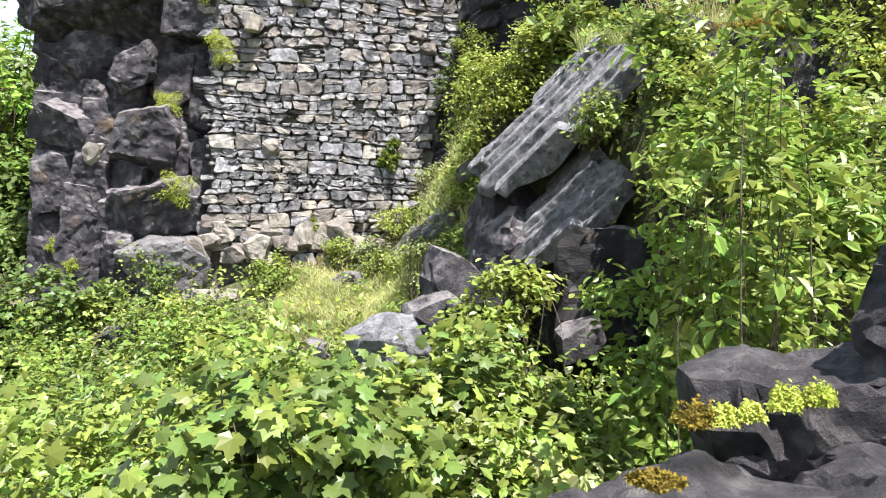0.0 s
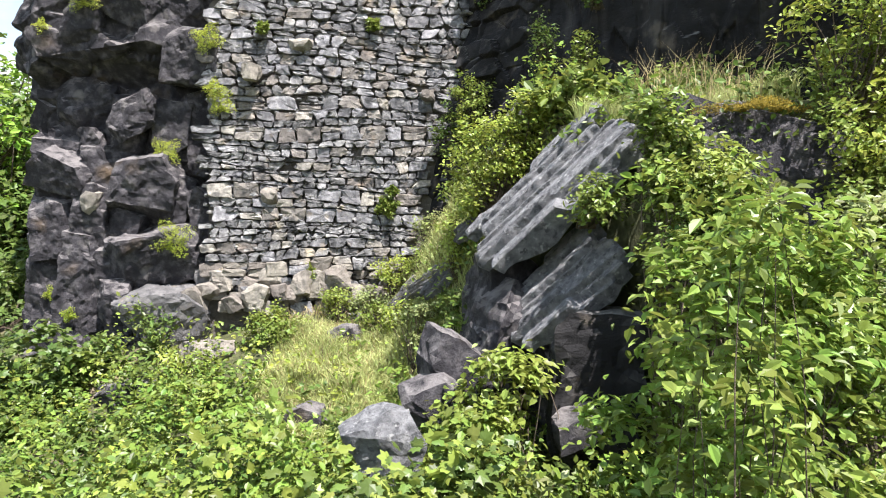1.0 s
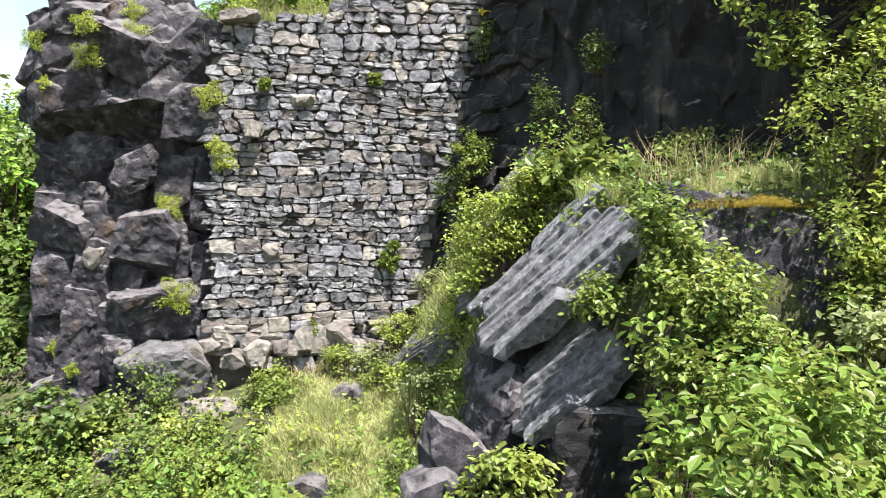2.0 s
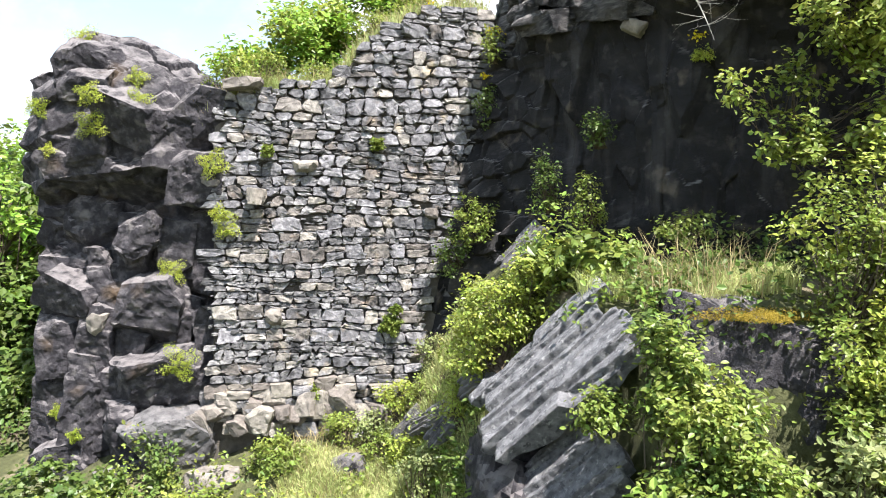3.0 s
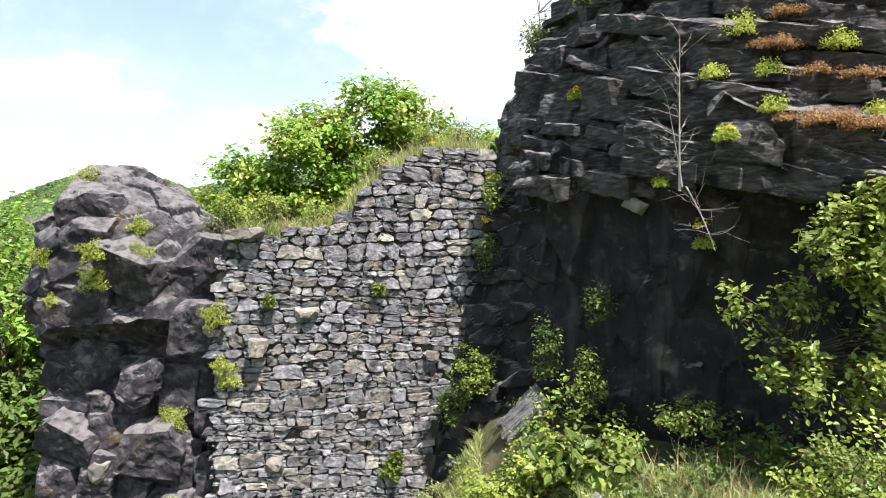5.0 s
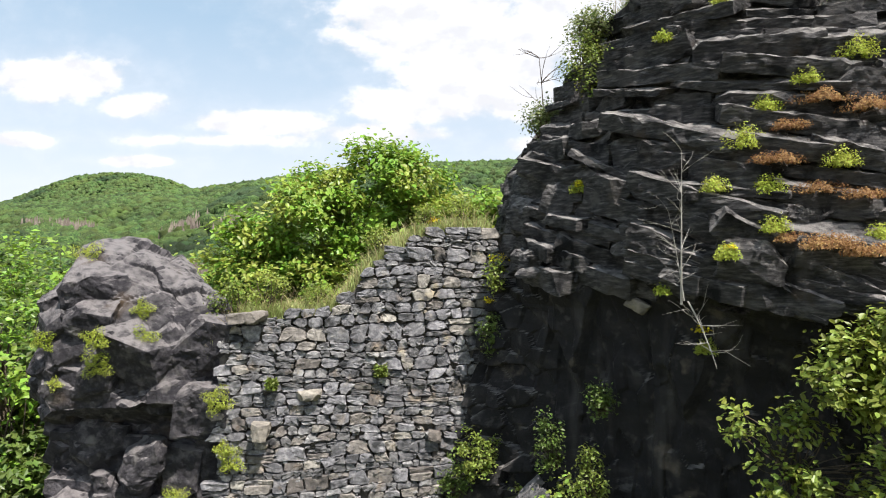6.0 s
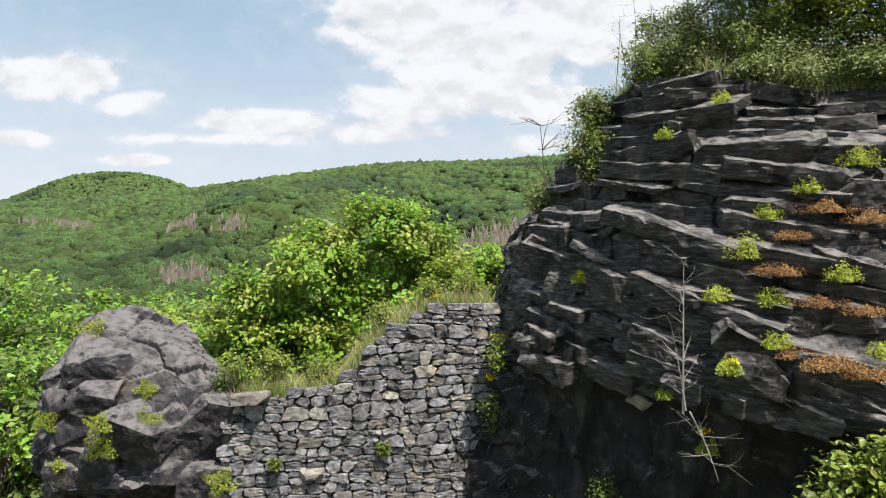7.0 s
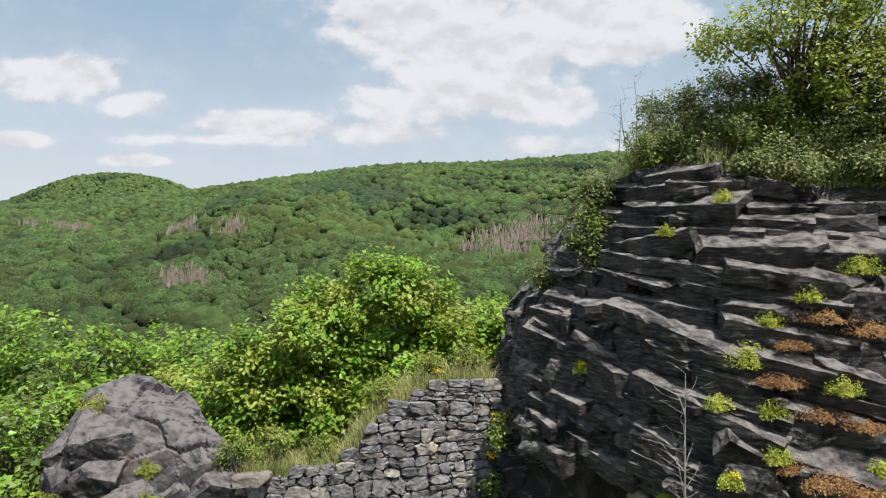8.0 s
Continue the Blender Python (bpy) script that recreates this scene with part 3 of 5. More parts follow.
def build_wall():
    rng = np.random.default_rng(11)
    wall = thing("ruined_stone_wall", "tall ruined rubble wall of dark grey basalt stones, its top broken in steps", "wall", kind="structure", at=(-1.8, WALL_AT(-1.8), 1.0))
    back = Matrix.Translation(-Vector(wall.location))
    # rough core behind the facing
    xs = np.linspace(-4.1, 1.1, 60)
    v, f = [], []
    for r, (dy, dz) in enumerate(((0.075, -9), (0.075, -0.16), (0.95, -0.1), (1.0, -9))):
        for x in xs:
            top = 0.3 if dz < -5 else wall_top(x) + dz + 0.04 * math.sin(17 * x)
            v.append((x - 0.185 * dy, WALL_AT(x) + dy, top))
    n = len(xs)
    for r in range(3):
        for k in range(n - 1):
            f.append((r * n + k, r * n + k + 1, (r + 1) * n + k + 1, (r + 1) * n + k))
    me = mesh_of("core", v, f, MORTAR)
    me.transform(back)
    part("core", me, wall, "earthy rubble core")
    # wavy courses of uneven stones, some of them two thin ones
    holes = ((-1.55, 5.0, 0.15), (-0.5, 5.1, 0.17), (-1.62, 3.85, 0.11), (-3.2, 2.45, 0.08), (-2.45, 4.85, 0.12), (-2.75, 3.55, 0.08), (-3.3, 5.05, 0.13))
    beds, z = [], 0.55
    while z < 9.4:
        beds.append((z, rng.uniform(0, 9), rng.uniform(0, 9)))
        z += rng.choice((0.11, 0.16, 0.21, 0.27), p=(0.2, 0.32, 0.32, 0.16)) * (1.08 if z > 5.2 else 0.95)

    def bed_line(k, x):
        z, a, b = beds[k]
        return z + 0.022 * math.sin(3.1 * x + a) + 0.012 * math.sin(8.7 * x + b) + 0.07 * math.sin(0.9 * x + 0.35 * k)

    made, small = [], []
    for k in range(len(beds) - 1):
        x = -5.0 + rng.uniform(0, 0.3)
        h = beds[k + 1][0] - beds[k][0]
        while x < 1.2:
            w = h * rng.uniform(0.6, 1.5) + rng.uniform(0.03, 0.16)
            lean0, lean1 = rng.normal(0, 0.03, 2)
            lo0, lo1, hi0, hi1 = bed_line(k, x), bed_line(k, x + w), bed_line(k + 1, x), bed_line(k + 1, x + w)
            quad = np.array([(x - lean0, lo0), (x + w - lean1, lo1), (x + w + lean1, hi1), (x + lean0, hi0)])
            pieces = [quad]
            if h > 0.18 and rng.random() < 0.3:
                c0 = rng.uniform(0.36, 0.64)
                c1 = c0 + rng.normal(0, 0.06)
                m0, m1 = quad[0] + (quad[3] - quad[0]) * c0, quad[1] + (quad[2] - quad[1]) * c1
                pieces = [np.array([quad[0], quad[1], m1, m0]), np.array([m0, m1, quad[2], quad[3]])]
            for poly in pieces:
                mid = poly.mean(0)
                if not (wall_left(mid[1]) - 0.05 < mid[0] < wall_right(mid[1]) + 0.05 and mid[1] < wall_top(mid[0]) - 0.03) or mid[1] < 0.9:
                    continue
                if any(math.hypot(mid[0] - a, (mid[1] - b) * 1.3) < r for a, b, r in holes):
                    continue
                # knock the corners off
                out = []
                for j in range(4):
                    p, before, after = poly[j], poly[j - 1], poly[(j + 1) % 4]
                    if rng.random() < (0.95 if mid[1] > 4.7 else 0.75):
                        e = rng.uniform(0.1, 0.46) if mid[1] > 4.7 else rng.uniform(0.06, 0.34)
                        out += [p + (before - p) * e * rng.uniform(0.4, 1), p + (after - p) * e * rng.uniform(0.4, 1)]
                    else:
                        out.append(p)
                poly = np.array(out)
                mid = poly.mean(0)
                size = np.maximum(np.abs(poly - mid).max(0), 0.03)
                poly = mid + (poly - mid) * (1 - 0.008 / size)
                area = 0.5 * abs(np.dot(poly[:, 0], np.roll(poly[:, 1], 1)) - np.dot(poly[:, 1], np.roll(poly[:, 0], 1)))
                made.append((area, poly, mid[0], mid[1]))
            x += w
    made.sort(key=lambda m: -m[0])
    turn = pose(0, 0, 0, 0, 0, math.degrees(math.atan(0.185)))
    for rank, (area, poly, x, z) in enumerate(made):
        low = z < 1.85
        depth = rng.choice((0.008, 0.02, 0.03, 0.05)) + rng.uniform(0, 0.016) if not low else rng.uniform(0.0, 0.2)
        mid, v, f = stone_from(poly, max(depth, 0.02), rng)
        at = Vector((mid[0], WALL_AT(mid[0]), mid[1]))
        if rank < 300:
            ob = part("stone", mesh_of("stone", v, f, PALE_STONE if low and rng.random() < 0.7 else WARM_STONE if rng.random() < (0.5 if z < 4.7 or z > 7.4 else 0.25) else STONE), wall)
            ob.matrix_local = back @ Matrix.Translation(at) @ turn
        else:
            m = np.array(back @ Matrix.Translation(at) @ turn)
            small.append((v @ m[:3, :3].T + m[:3, 3], f))
    for k in range(16):
        x = -4.25 + 0.2 * k + rng.uniform(-0.05, 0.05)
        r = rng.uniform(0.26, 0.5)
        me = hewn("foundation_stone", (r * 1.1, 0.5, r), PALE_STONE, 900 + k, cell=0.07, bite=(0.62, 0.9), turn=(rng.uniform(-15, 15), rng.uniform(-25, 25), 0), at=(x, WALL_AT(x) - 0.02 + rng.uniform(-0.1, 0.1), rng.uniform(1.15, 1.65)))
        me.transform(back)
        part("foundation_stone", me, wall, "pale weathered footing stone")
    for x, z, w, h, deep in ((-2.54, 5.77, 0.46, 0.22, 0.14), (-3.34, 5.2, 0.3, 0.28, 0.34), (-0.25, 4.95, 0.24, 0.2, 0.2), (-3.6, 7.2, 0.7, 0.18, 0.25), (-3.05, 3.05, 0.3, 0.3, 0.12)):
        me = hewn("pale_stone", (w, 0.4, h), PALE_STONE, 930 + int(10 * z), cell=0.06, at=(x, WALL_AT(x) + 0.16 - deep, z))
        me.transform(back)
        part("pale_stone", me, wall, "pale facing stone")
    # thin pinning chips in the joints
    for _ in range(2600):
        x, z = rng.uniform(-4.6, 0.9), rng.uniform(1.6, 8.8)
        if not (wall_left(z) < x < wall_right(z) and z < wall_top(x) - 0.1):
            continue
        w, h = rng.uniform(0.025, 0.08), rng.uniform(0.012, 0.032)
        poly = np.array([(-w, -h * 0.6), (0, -h), (w, -h * 0.4), (w * 0.8, h), (-w * 0.7, h * 0.8)])
        mid, v, f = stone_from(poly + (x, z), rng.uniform(0.004, 0.03), rng)
        m = np.array(back @ Matrix.Translation((mid[0], WALL_AT(mid[0]), mid[1])) @ turn)
        small.append((v @ m[:3, :3].T + m[:3, 3], f))
    base, vs, fs = 0, [], []
    for v, f in small:
        vs.append(v)
        fs.append(f + base)
        base += len(v)
    part("small_stones", mesh_of("small_stones", np.concatenate(vs), np.concatenate(fs), CHIPS), wall, "small wedge stones between the large ones", "stuff")


# ---- big cliff ----
CLIFF = [  # height, then plan places from the back past the wall to the front
    (1.5, (-0.6, 15), (-0.55, 12.25), (1.6, 11.3), (3.3, 10.2), (4.6, 9.4), (6.2, 8.9)),
    (3.6, (-0.1, 15), (-0.2, 12.25), (1.75, 11.2), (3.3, 10.1), (4.7, 9.5), (6.0, 8.9)),
    (6.5, (0.5, 15), (0.5, 12.2), (1.75, 11.1), (3.15, 9.75), (4.4, 9.2), (5.7, 8.7)),
    (7.5, (0.7, 15), (0.82, 12.2), (1.65, 11.05), (2.9, 9.85), (4.0, 9.0), (5.4, 8.5)),
    (7.95, (0.8, 15), (0.88, 12.2), (1.34, 10.85), (2.65, 9.9), (3.58, 8.45), (5.2, 8.0)),
    (10.0, (1.1, 15), (1.15, 12.6), (1.5, 11.3), (2.7, 9.65), (3.9, 8.75), (5.2, 8.35)),
    (11.0, (1.8, 15), (1.8, 12.8), (2.0, 11.4), (2.85, 10.2), (4.0, 9.1), (5.2, 8.8)),
    (12.6, (2.9, 15), (2.9, 13.0), (2.95, 11.8), (3.45, 10.4), (4.3, 10.1), (5.7, 10.1)),
    (13.1, (3.3, 15), (3.4, 13.0), (3.5, 12.3), (4.0, 11.2), (4.9, 11.0), (6.2, 11.0)),
]


def cliff_base(s, z):
    """The plan place at share s of the way round and height z."""
    hs = np.array([row[0] for row in CLIFF])
    plan = np.array([[*row[1:], (9.0, row[-1][1] - 0.9), (13.0, row[-1][1] - 0.5)] for row in CLIFF])
    knots = np.array([0.0, 0.16, 0.3, 0.46, 0.62, 0.78, 0.92, 1.0])
    out = []
    for axis in (0, 1):
        cols = np.stack([np.interp(z, hs, plan[:, k, axis]) for k in range(len(knots))], 1)
        k = np.clip(np.searchsorted(knots, s, side="right") - 1, 0, len(knots) - 2)
        t = (s - knots[k]) / (knots[k + 1] - knots[k])
        i = np.arange(len(s))
        out.append(cols[i, k] * (1 - t) + cols[i, k + 1] * t)
    return np.stack([*out, z], 1)


def build_cliff():
    s = np.concatenate([np.linspace(0, 0.16, 30), np.linspace(0.165, 0.82, 230), np.linspace(0.83, 1, 25)])
    z = np.concatenate([np.linspace(1.5, 4, 30), np.linspace(4.04, 13.1, 300)])
    gs, gz = np.meshgrid(s, z)
    gs, gz = gs.ravel(), gz.ravel()
    p = cliff_base(gs, gz)
    # outward way in plan
    e = 1e-3
    tang = cliff_base(np.clip(gs + e, 0, 1), gz) - cliff_base(np.clip(gs - e, 0, 1), gz)
    nrm = np.stack([tang[:, 1], -tang[:, 0], 0 * gz], 1)
    nrm /= np.linalg.norm(nrm, axis=1)[:, None] + 1e-9
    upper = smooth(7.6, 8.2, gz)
    # upright shallow columns below, broken rock above
    columns = fractured(p, (0.8, 0.8, 3.2), 3, step=0.09, tilt=0.1, crack=0.02, width=0.04) + fractured(p, (0.3, 0.3, 0.9), 13, step=0.02, tilt=0.1, crack=0.008, width=0.05)
    corner = 1 - smooth(1.0, 2.0, p[:, 0])
    broken = fractured(p, (0.5, 0.5, 0.35), 9, step=0.1, tilt=0.3, crack=0.03, width=0.05)
    off = (1 - upper) * (columns * (1 - corner) + broken * corner) + upper * (broken - 0.16) + 0.04 * lumpy(p, 1.5, 5, 2)
    p = p + nrm * off[:, None]
    n, m = len(s), len(z)
    i = (np.arange(m - 1)[:, None] * n + np.arange(n - 1)).ravel()
    f = np.stack([i, i + 1, i + n + 1, i + n], 1)
    cliff = thing("basalt_cliff", "dark layered basalt cliff with an overhang and stepped ledges above it", "cliff", at=(4, 11, 3))
    back = Matrix.Translation(-Vector(cliff.location))
    # overhang shade and ledge sun are put into two basalt colours, split by height
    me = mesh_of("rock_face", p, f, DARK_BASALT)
    me.materials.append(LIT_WEATHERED_BASALT)
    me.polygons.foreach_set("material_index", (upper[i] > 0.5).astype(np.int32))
    me.transform(back)
    part("rock_face", me, cliff)

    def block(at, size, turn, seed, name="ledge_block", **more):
        me = hewn(name, size, more.pop("mat", LIT_WEATHERED_BASALT), seed, turn=turn, at=at, **more)
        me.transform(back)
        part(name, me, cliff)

    # beds of long broken blocks: level above, dipping to the right lower down; each steps back from the one below
    rng = np.random.default_rng(41)
    shares = np.linspace(0.29, 0.93, 500)
    level, k = 7.3, 0
    while level < 12.9:
        thick = rng.choice((0.1, 0.17, 0.25, 0.34), p=(0.22, 0.33, 0.3, 0.15))
        dip = 0.04 + 0.36 * (1 - float(smooth(9.0, 11.6, level)))
        zs = np.full(500, level)
        for _ in range(4):
            line = cliff_base(shares, np.clip(zs, 7.9, 13.0))
            zs = level - dip * (line[:, 0] - 2.7)
        run = np.concatenate([[0], np.cumsum(np.hypot(*np.diff(line[:, :2], axis=0).T))])
        proud = rng.uniform(-0.1, 0.13)
        d = rng.uniform(-0.6, 0)
        while d < run[-1]:
            mid_left = np.interp(d, run, line[:, 0]) < 2.4
            long = rng.uniform(0.9, 2.6) * (0.55 if mid_left else 1.0)
            a, b = np.interp((d, d + long), run, np.arange(500))
            mid = line[int((a + b) / 2)]
            way = line[min(int(b) + 6, 499)] - line[max(int(a) - 6, 0)]
            yaw = math.degrees(math.atan2(way[1], way[0]))
            out = np.array([way[1], -way[0], 0]) / (np.hypot(way[0], way[1]) + 1e-6)
            left = mid[0] < 2.5
            lower = 7.95 - 0.55 * max(mid[0] - 3.2, 0) * (mid[0] < 3.6)
            if lower < mid[2] + 0.5 * thick < 12.75 - 0.25 * left and rng.random() > 0.06:
                jut = proud + rng.uniform(-0.07, 0.09) + (rng.uniform(-0.1, 0.12) if left else 0)
                at = mid + out * (jut - 0.36) + (0, 0, thick / 2)
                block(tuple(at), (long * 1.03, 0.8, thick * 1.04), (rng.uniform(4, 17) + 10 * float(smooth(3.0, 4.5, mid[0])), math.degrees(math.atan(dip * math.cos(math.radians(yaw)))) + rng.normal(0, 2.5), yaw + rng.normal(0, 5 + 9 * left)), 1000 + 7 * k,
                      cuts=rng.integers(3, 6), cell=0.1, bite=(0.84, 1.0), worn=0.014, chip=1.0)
                k += 1
            d += long
        level += thick
    # large blocks that stand proud of the beds and the lip of the overhang
    for j, (x, y, z, a, b, c, ry, rz) in enumerate(((3.95, 8.6, 8.3, 0.8, 0.9, 0.55, 14, -12), (4.75, 8.3, 8.4, 0.8, 0.8, 0.4, 8, -8), (3.3, 9.1, 8.0, 0.55, 0.7, 0.45, 18, -30), (1.5, 11.0, 8.25, 0.45, 0.6, 0.42, 6, -35),
                                                    (1.75, 10.85, 8.05, 1.1, 0.7, 0.2, 8, -30), (1.95, 10.85, 9.25, 0.6, 0.6, 0.55, 20, -35), (2.3, 10.6, 8.95, 0.5, 0.55, 0.4, 18, -35), (3.0, 9.4, 8.55, 0.7, 0.6, 0.4, 20, -35),
                                                    (5.6, 8.75, 10.65, 1.0, 0.7, 0.4, 6, -10), (4.35, 8.75, 8.95, 1.4, 0.7, 0.3, 18, -22), (1.45, 11.6, 9.0, 0.6, 0.7, 0.7, 10, -50), (2.05, 11.3, 10.2, 0.7, 0.8, 0.5, 4, -40))):
        block((x, y, z), (a, b, c), (4, ry, rz), 950 + j, "ledge_boulder", cell=0.06, cuts=9, bite=(0.76, 0.96))
    # top and back of the mass
    rim = p[-n:]
    mid = np.array([[8.0, 13.0, 13.9]])
    rear = np.array([(3.2, 18.0, 12.5), (13.0, 18.0, 12.5), (13.0, 18.0, 1.0), (0.0, 18.0, 1.0), (-0.6, 15.0, 1.5), (2.9, 15.0, 12.8)])
    v = np.concatenate([rim, mid, rear])
    f = [(k, k + 1, n) for k in range(n - 1)] + [(n - 1, n + 2, n), (n + 2, n + 1, n), (n + 1, 0, n)]
    f += [(n + 1, n + 2, n + 3), (n + 1, n + 3, n + 4), (n + 1, n + 4, n + 5), (n + 1, n + 5, 0)]
    me = mesh_of("rock_top", v, np.array(f), EARTH)
    me.transform(back)
    part("rock_top", me, cliff, "earthy top of the cliff")


# ---- rock pillar beside the wall ----
def build_pillar():
    pillar = thing("rock_pillar", "free-standing dark basalt pillar of stacked fractured blocks with a rounded head", "rock", at=(-5.9, 12.4, 0))
    back = Matrix.Translation(-Vector(pillar.location))

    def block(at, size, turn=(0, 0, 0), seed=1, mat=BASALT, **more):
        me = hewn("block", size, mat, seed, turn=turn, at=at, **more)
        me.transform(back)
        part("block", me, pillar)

    # core of foot and waist
    block((-5.85, 13.15, 2.2), (3.5, 2.3, 5.4), (0, 0, 2), 21, cuts=5, bite=(0.85, 1.0), seams=1.0, cell=0.12)
    block((-5.85, 13.2, 4.9), (3.4, 2.3, 2.6), (0, 0, -2), 22, cuts=3, bite=(0.85, 1.0), seams=0.9, cell=0.12)
    # head: its front leans out over the waist, its back slopes down to the wall
    block((-6.2, 13.1, 6.9), (4.4, 3.9, 3.8), (0, 0, 0), 23, cuts=0, cell=0.065, worn=0.016, seams=1.0, chip=0.4,
          planes=[((0.1, -0.2, 1), (-6.9, 12.6, 8.5)), ((0.5, 0.0, 0.86), (-4.4, 11.6, 7.47)), ((0.9, -0.2, 0.4), (-4.2, 11.8, 6.75)), ((0.05, -0.82, 0.57), (-5.74, 11.35, 7.05)), ((-0.72, -0.69, 0.0), (-7.2, 11.5, 6.0)),
                  ((-0.87, 0.0, 0.49), (-8.2, 12.6, 6.95)), ((-0.92, -0.2, -0.35), (-8.2, 12.6, 6.8)), ((0.05, -0.5, -0.86), (-6.0, 11.6, 5.45)), ((-0.5, -0.65, 0.57), (-7.2, 11.9, 7.5)), ((-0.1, -1, 0.0), (-6.2, 11.35, 6.5)),
                  ((0.3, -0.6, 0.75), (-5.4, 11.8, 7.75)), ((0.5, -0.85, 0.1), (-4.8, 11.5, 6.5)), ((-0.45, 0.0, 0.9), (-7.5, 12.6, 8.3)), ((0.2, 0.7, 0.7), (-6.5, 13.8, 8.3)), ((0.7, 0.5, 0.5), (-4.5, 13.0, 7.2)), ((-0.7, 0.7, 0.2), (-7.8, 13.6, 7.0))])
    block((-6.6, 12.1, 7.72), (1.3, 1.3, 0.85), (14, 6, 12), 24, cell=0.06)
    block((-7.35, 12.3, 7.3), (0.8, 1.0, 0.7), (10, -18, 20), 25, cell=0.07)
    block((-6.35, 11.65, 7.25), (1.0, 0.8, 0.6), (22, 12, 0), 26, cell=0.07)
    block((-5.5, 11.5, 6.62), (1.25, 0.95, 0.78), (24, 26, -4), 27, cell=0.06)
    block((-6.18, 11.55, 6.2), (0.68, 0.7, 1.05), (12, 14, 4), 28, cell=0.06)
    block((-7.2, 12.0, 6.3), (1.0, 0.95, 0.75), (18, 26, 20), 29, cell=0.07)
    block((-6.85, 11.85, 5.75), (1.25, 0.85, 0.6), (10, 30, 14), 30, cell=0.07)
    block((-7.6, 12.35, 5.85), (0.7, 0.8, 0.9), (6, 18, 16), 31, cell=0.07)
    block((-4.45, 11.9, 5.55), (0.95, 1.0, 1.0), (4, 4, 4), 32, cell=0.06)
    block((-4.5, 12.0, 6.6), (0.95, 1.1, 1.35), (10, 14, 6), 33, cell=0.07)
    block((-5.35, 11.95, 5.75), (1.0, 0.75, 0.7), (-14, 4, 0), 34, cell=0.07)
    # waist
    block((-5.58, 11.85, 4.55), (1.0, 0.85, 0.62), (20, -32, 8), 35, cell=0.055)
    block((-5.75, 12.0, 4.05), (0.6, 0.6, 0.5), (14, 10, 0), 36, cell=0.06)
    block((-7.35, 12.25, 4.7), (0.55, 0.6, 0.7), (16, 22, 0), 37, cell=0.06)
    block((-7.1, 12.3, 4.1), (0.6, 0.6, 0.6), (10, 5, 0), 38, cell=0.06)
    block((-6.8, 11.95, 3.5), (1.15, 0.85, 0.75), (20, 24, -6), 39, cell=0.06)
    block((-6.27, 11.92, 3.95), (0.34, 0.5, 0.85), (10, -14, 0), 40, cell=0.05)
    block((-5.3, 11.9, 3.25), (1.12, 0.95, 1.35), (14, 12, 6), 41, cell=0.06)
    block((-4.72, 12.0, 3.05), (0.5, 0.7, 0.85), (8, 6, 0), 42, cell=0.06)
    block((-4.4, 12.15, 4.1), (0.55, 0.6, 1.9), (4, -3, 10), 43, cell=0.08)
    block((-6.28, 11.85, 2.75), (0.6, 0.65, 1.15), (8, 4, 0), 44, cell=0.06)
    block((-5.8, 12.0, 2.55), (0.8, 0.7, 0.7), (12, 20, 0), 45, cell=0.06)
    block((-5.95, 12.1, 3.3), (0.95, 0.8, 1.5), (8, 6, 4), 55, cell=0.07)
    block((-6.95, 12.1, 2.55), (1.0, 0.85, 1.2), (6, -5, 6), 56, cell=0.07)
    block((-4.95, 12.1, 4.3), (0.8, 0.7, 1.1), (6, 8, 0), 57, cell=0.07)
    block((-6.6, 12.15, 4.75), (1.1, 0.8, 0.9), (-6, 10, 8), 58, cell=0.07)
    # foot
    block((-5.9, 11.95, 1.75), (0.8, 0.8, 1.0), (10, 5, 0), 59, cell=0.07)
    block((-5.05, 11.75, 2.0), (1.65, 1.05, 0.95), (18, -16, 6), 46, cell=0.06)
    block((-4.85, 11.65, 0.95), (1.4, 1.2, 1.25), (20, -20, 10), 47, mat=SLAB_DARK, cell=0.06)
    block((-6.4, 12.0, 1.35), (0.95, 0.95, 2.1), (6, 3, 4), 48, cell=0.07)
    block((-7.25, 12.2, 1.5), (0.75, 0.95, 2.0), (6, 4, 10), 49, cell=0.07)
    block((-5.7, 11.7, 0.95), (0.6, 0.85, 1.35), (10, -4, 0), 50, cell=0.06)
    block((-5.4, 11.65, 0.15), (1.6, 1.2, 0.8), (6, -12, 6), 51, cell=0.07)
    block((-7.0, 12.1, 0.2), (1.2, 1.1, 1.3), (6, 6, 0), 52, cell=0.08)
    block((-4.3, 12.1, 2.6), (0.55, 0.7, 1.3), (4, -4, 8), 54, cell=0.07)
    block((-4.15, 11.85, 1.55), (0.4, 0.6, 1.0), (6, -10, 0), 53, mat=SLAB_DARK, cell=0.06)


build_pillar()
build_cliff()
boulder("rock_scar", "pale fresh break on the rock pillar", (-6.22, 11.55, 2.92), (0.32, 0.25, 0.45), (10, 12, 0), PALE_STONE, 58, "rock")
boulder("rock_scar", "pale ochre stone stuck in the cliff", (2.86, 9.78, 7.6), (0.4, 0.24, 0.2), (0, 24, -30), PALE_STONE, 59, "rock")

# ---- leaning slab, ledge rock and loose boulders ----


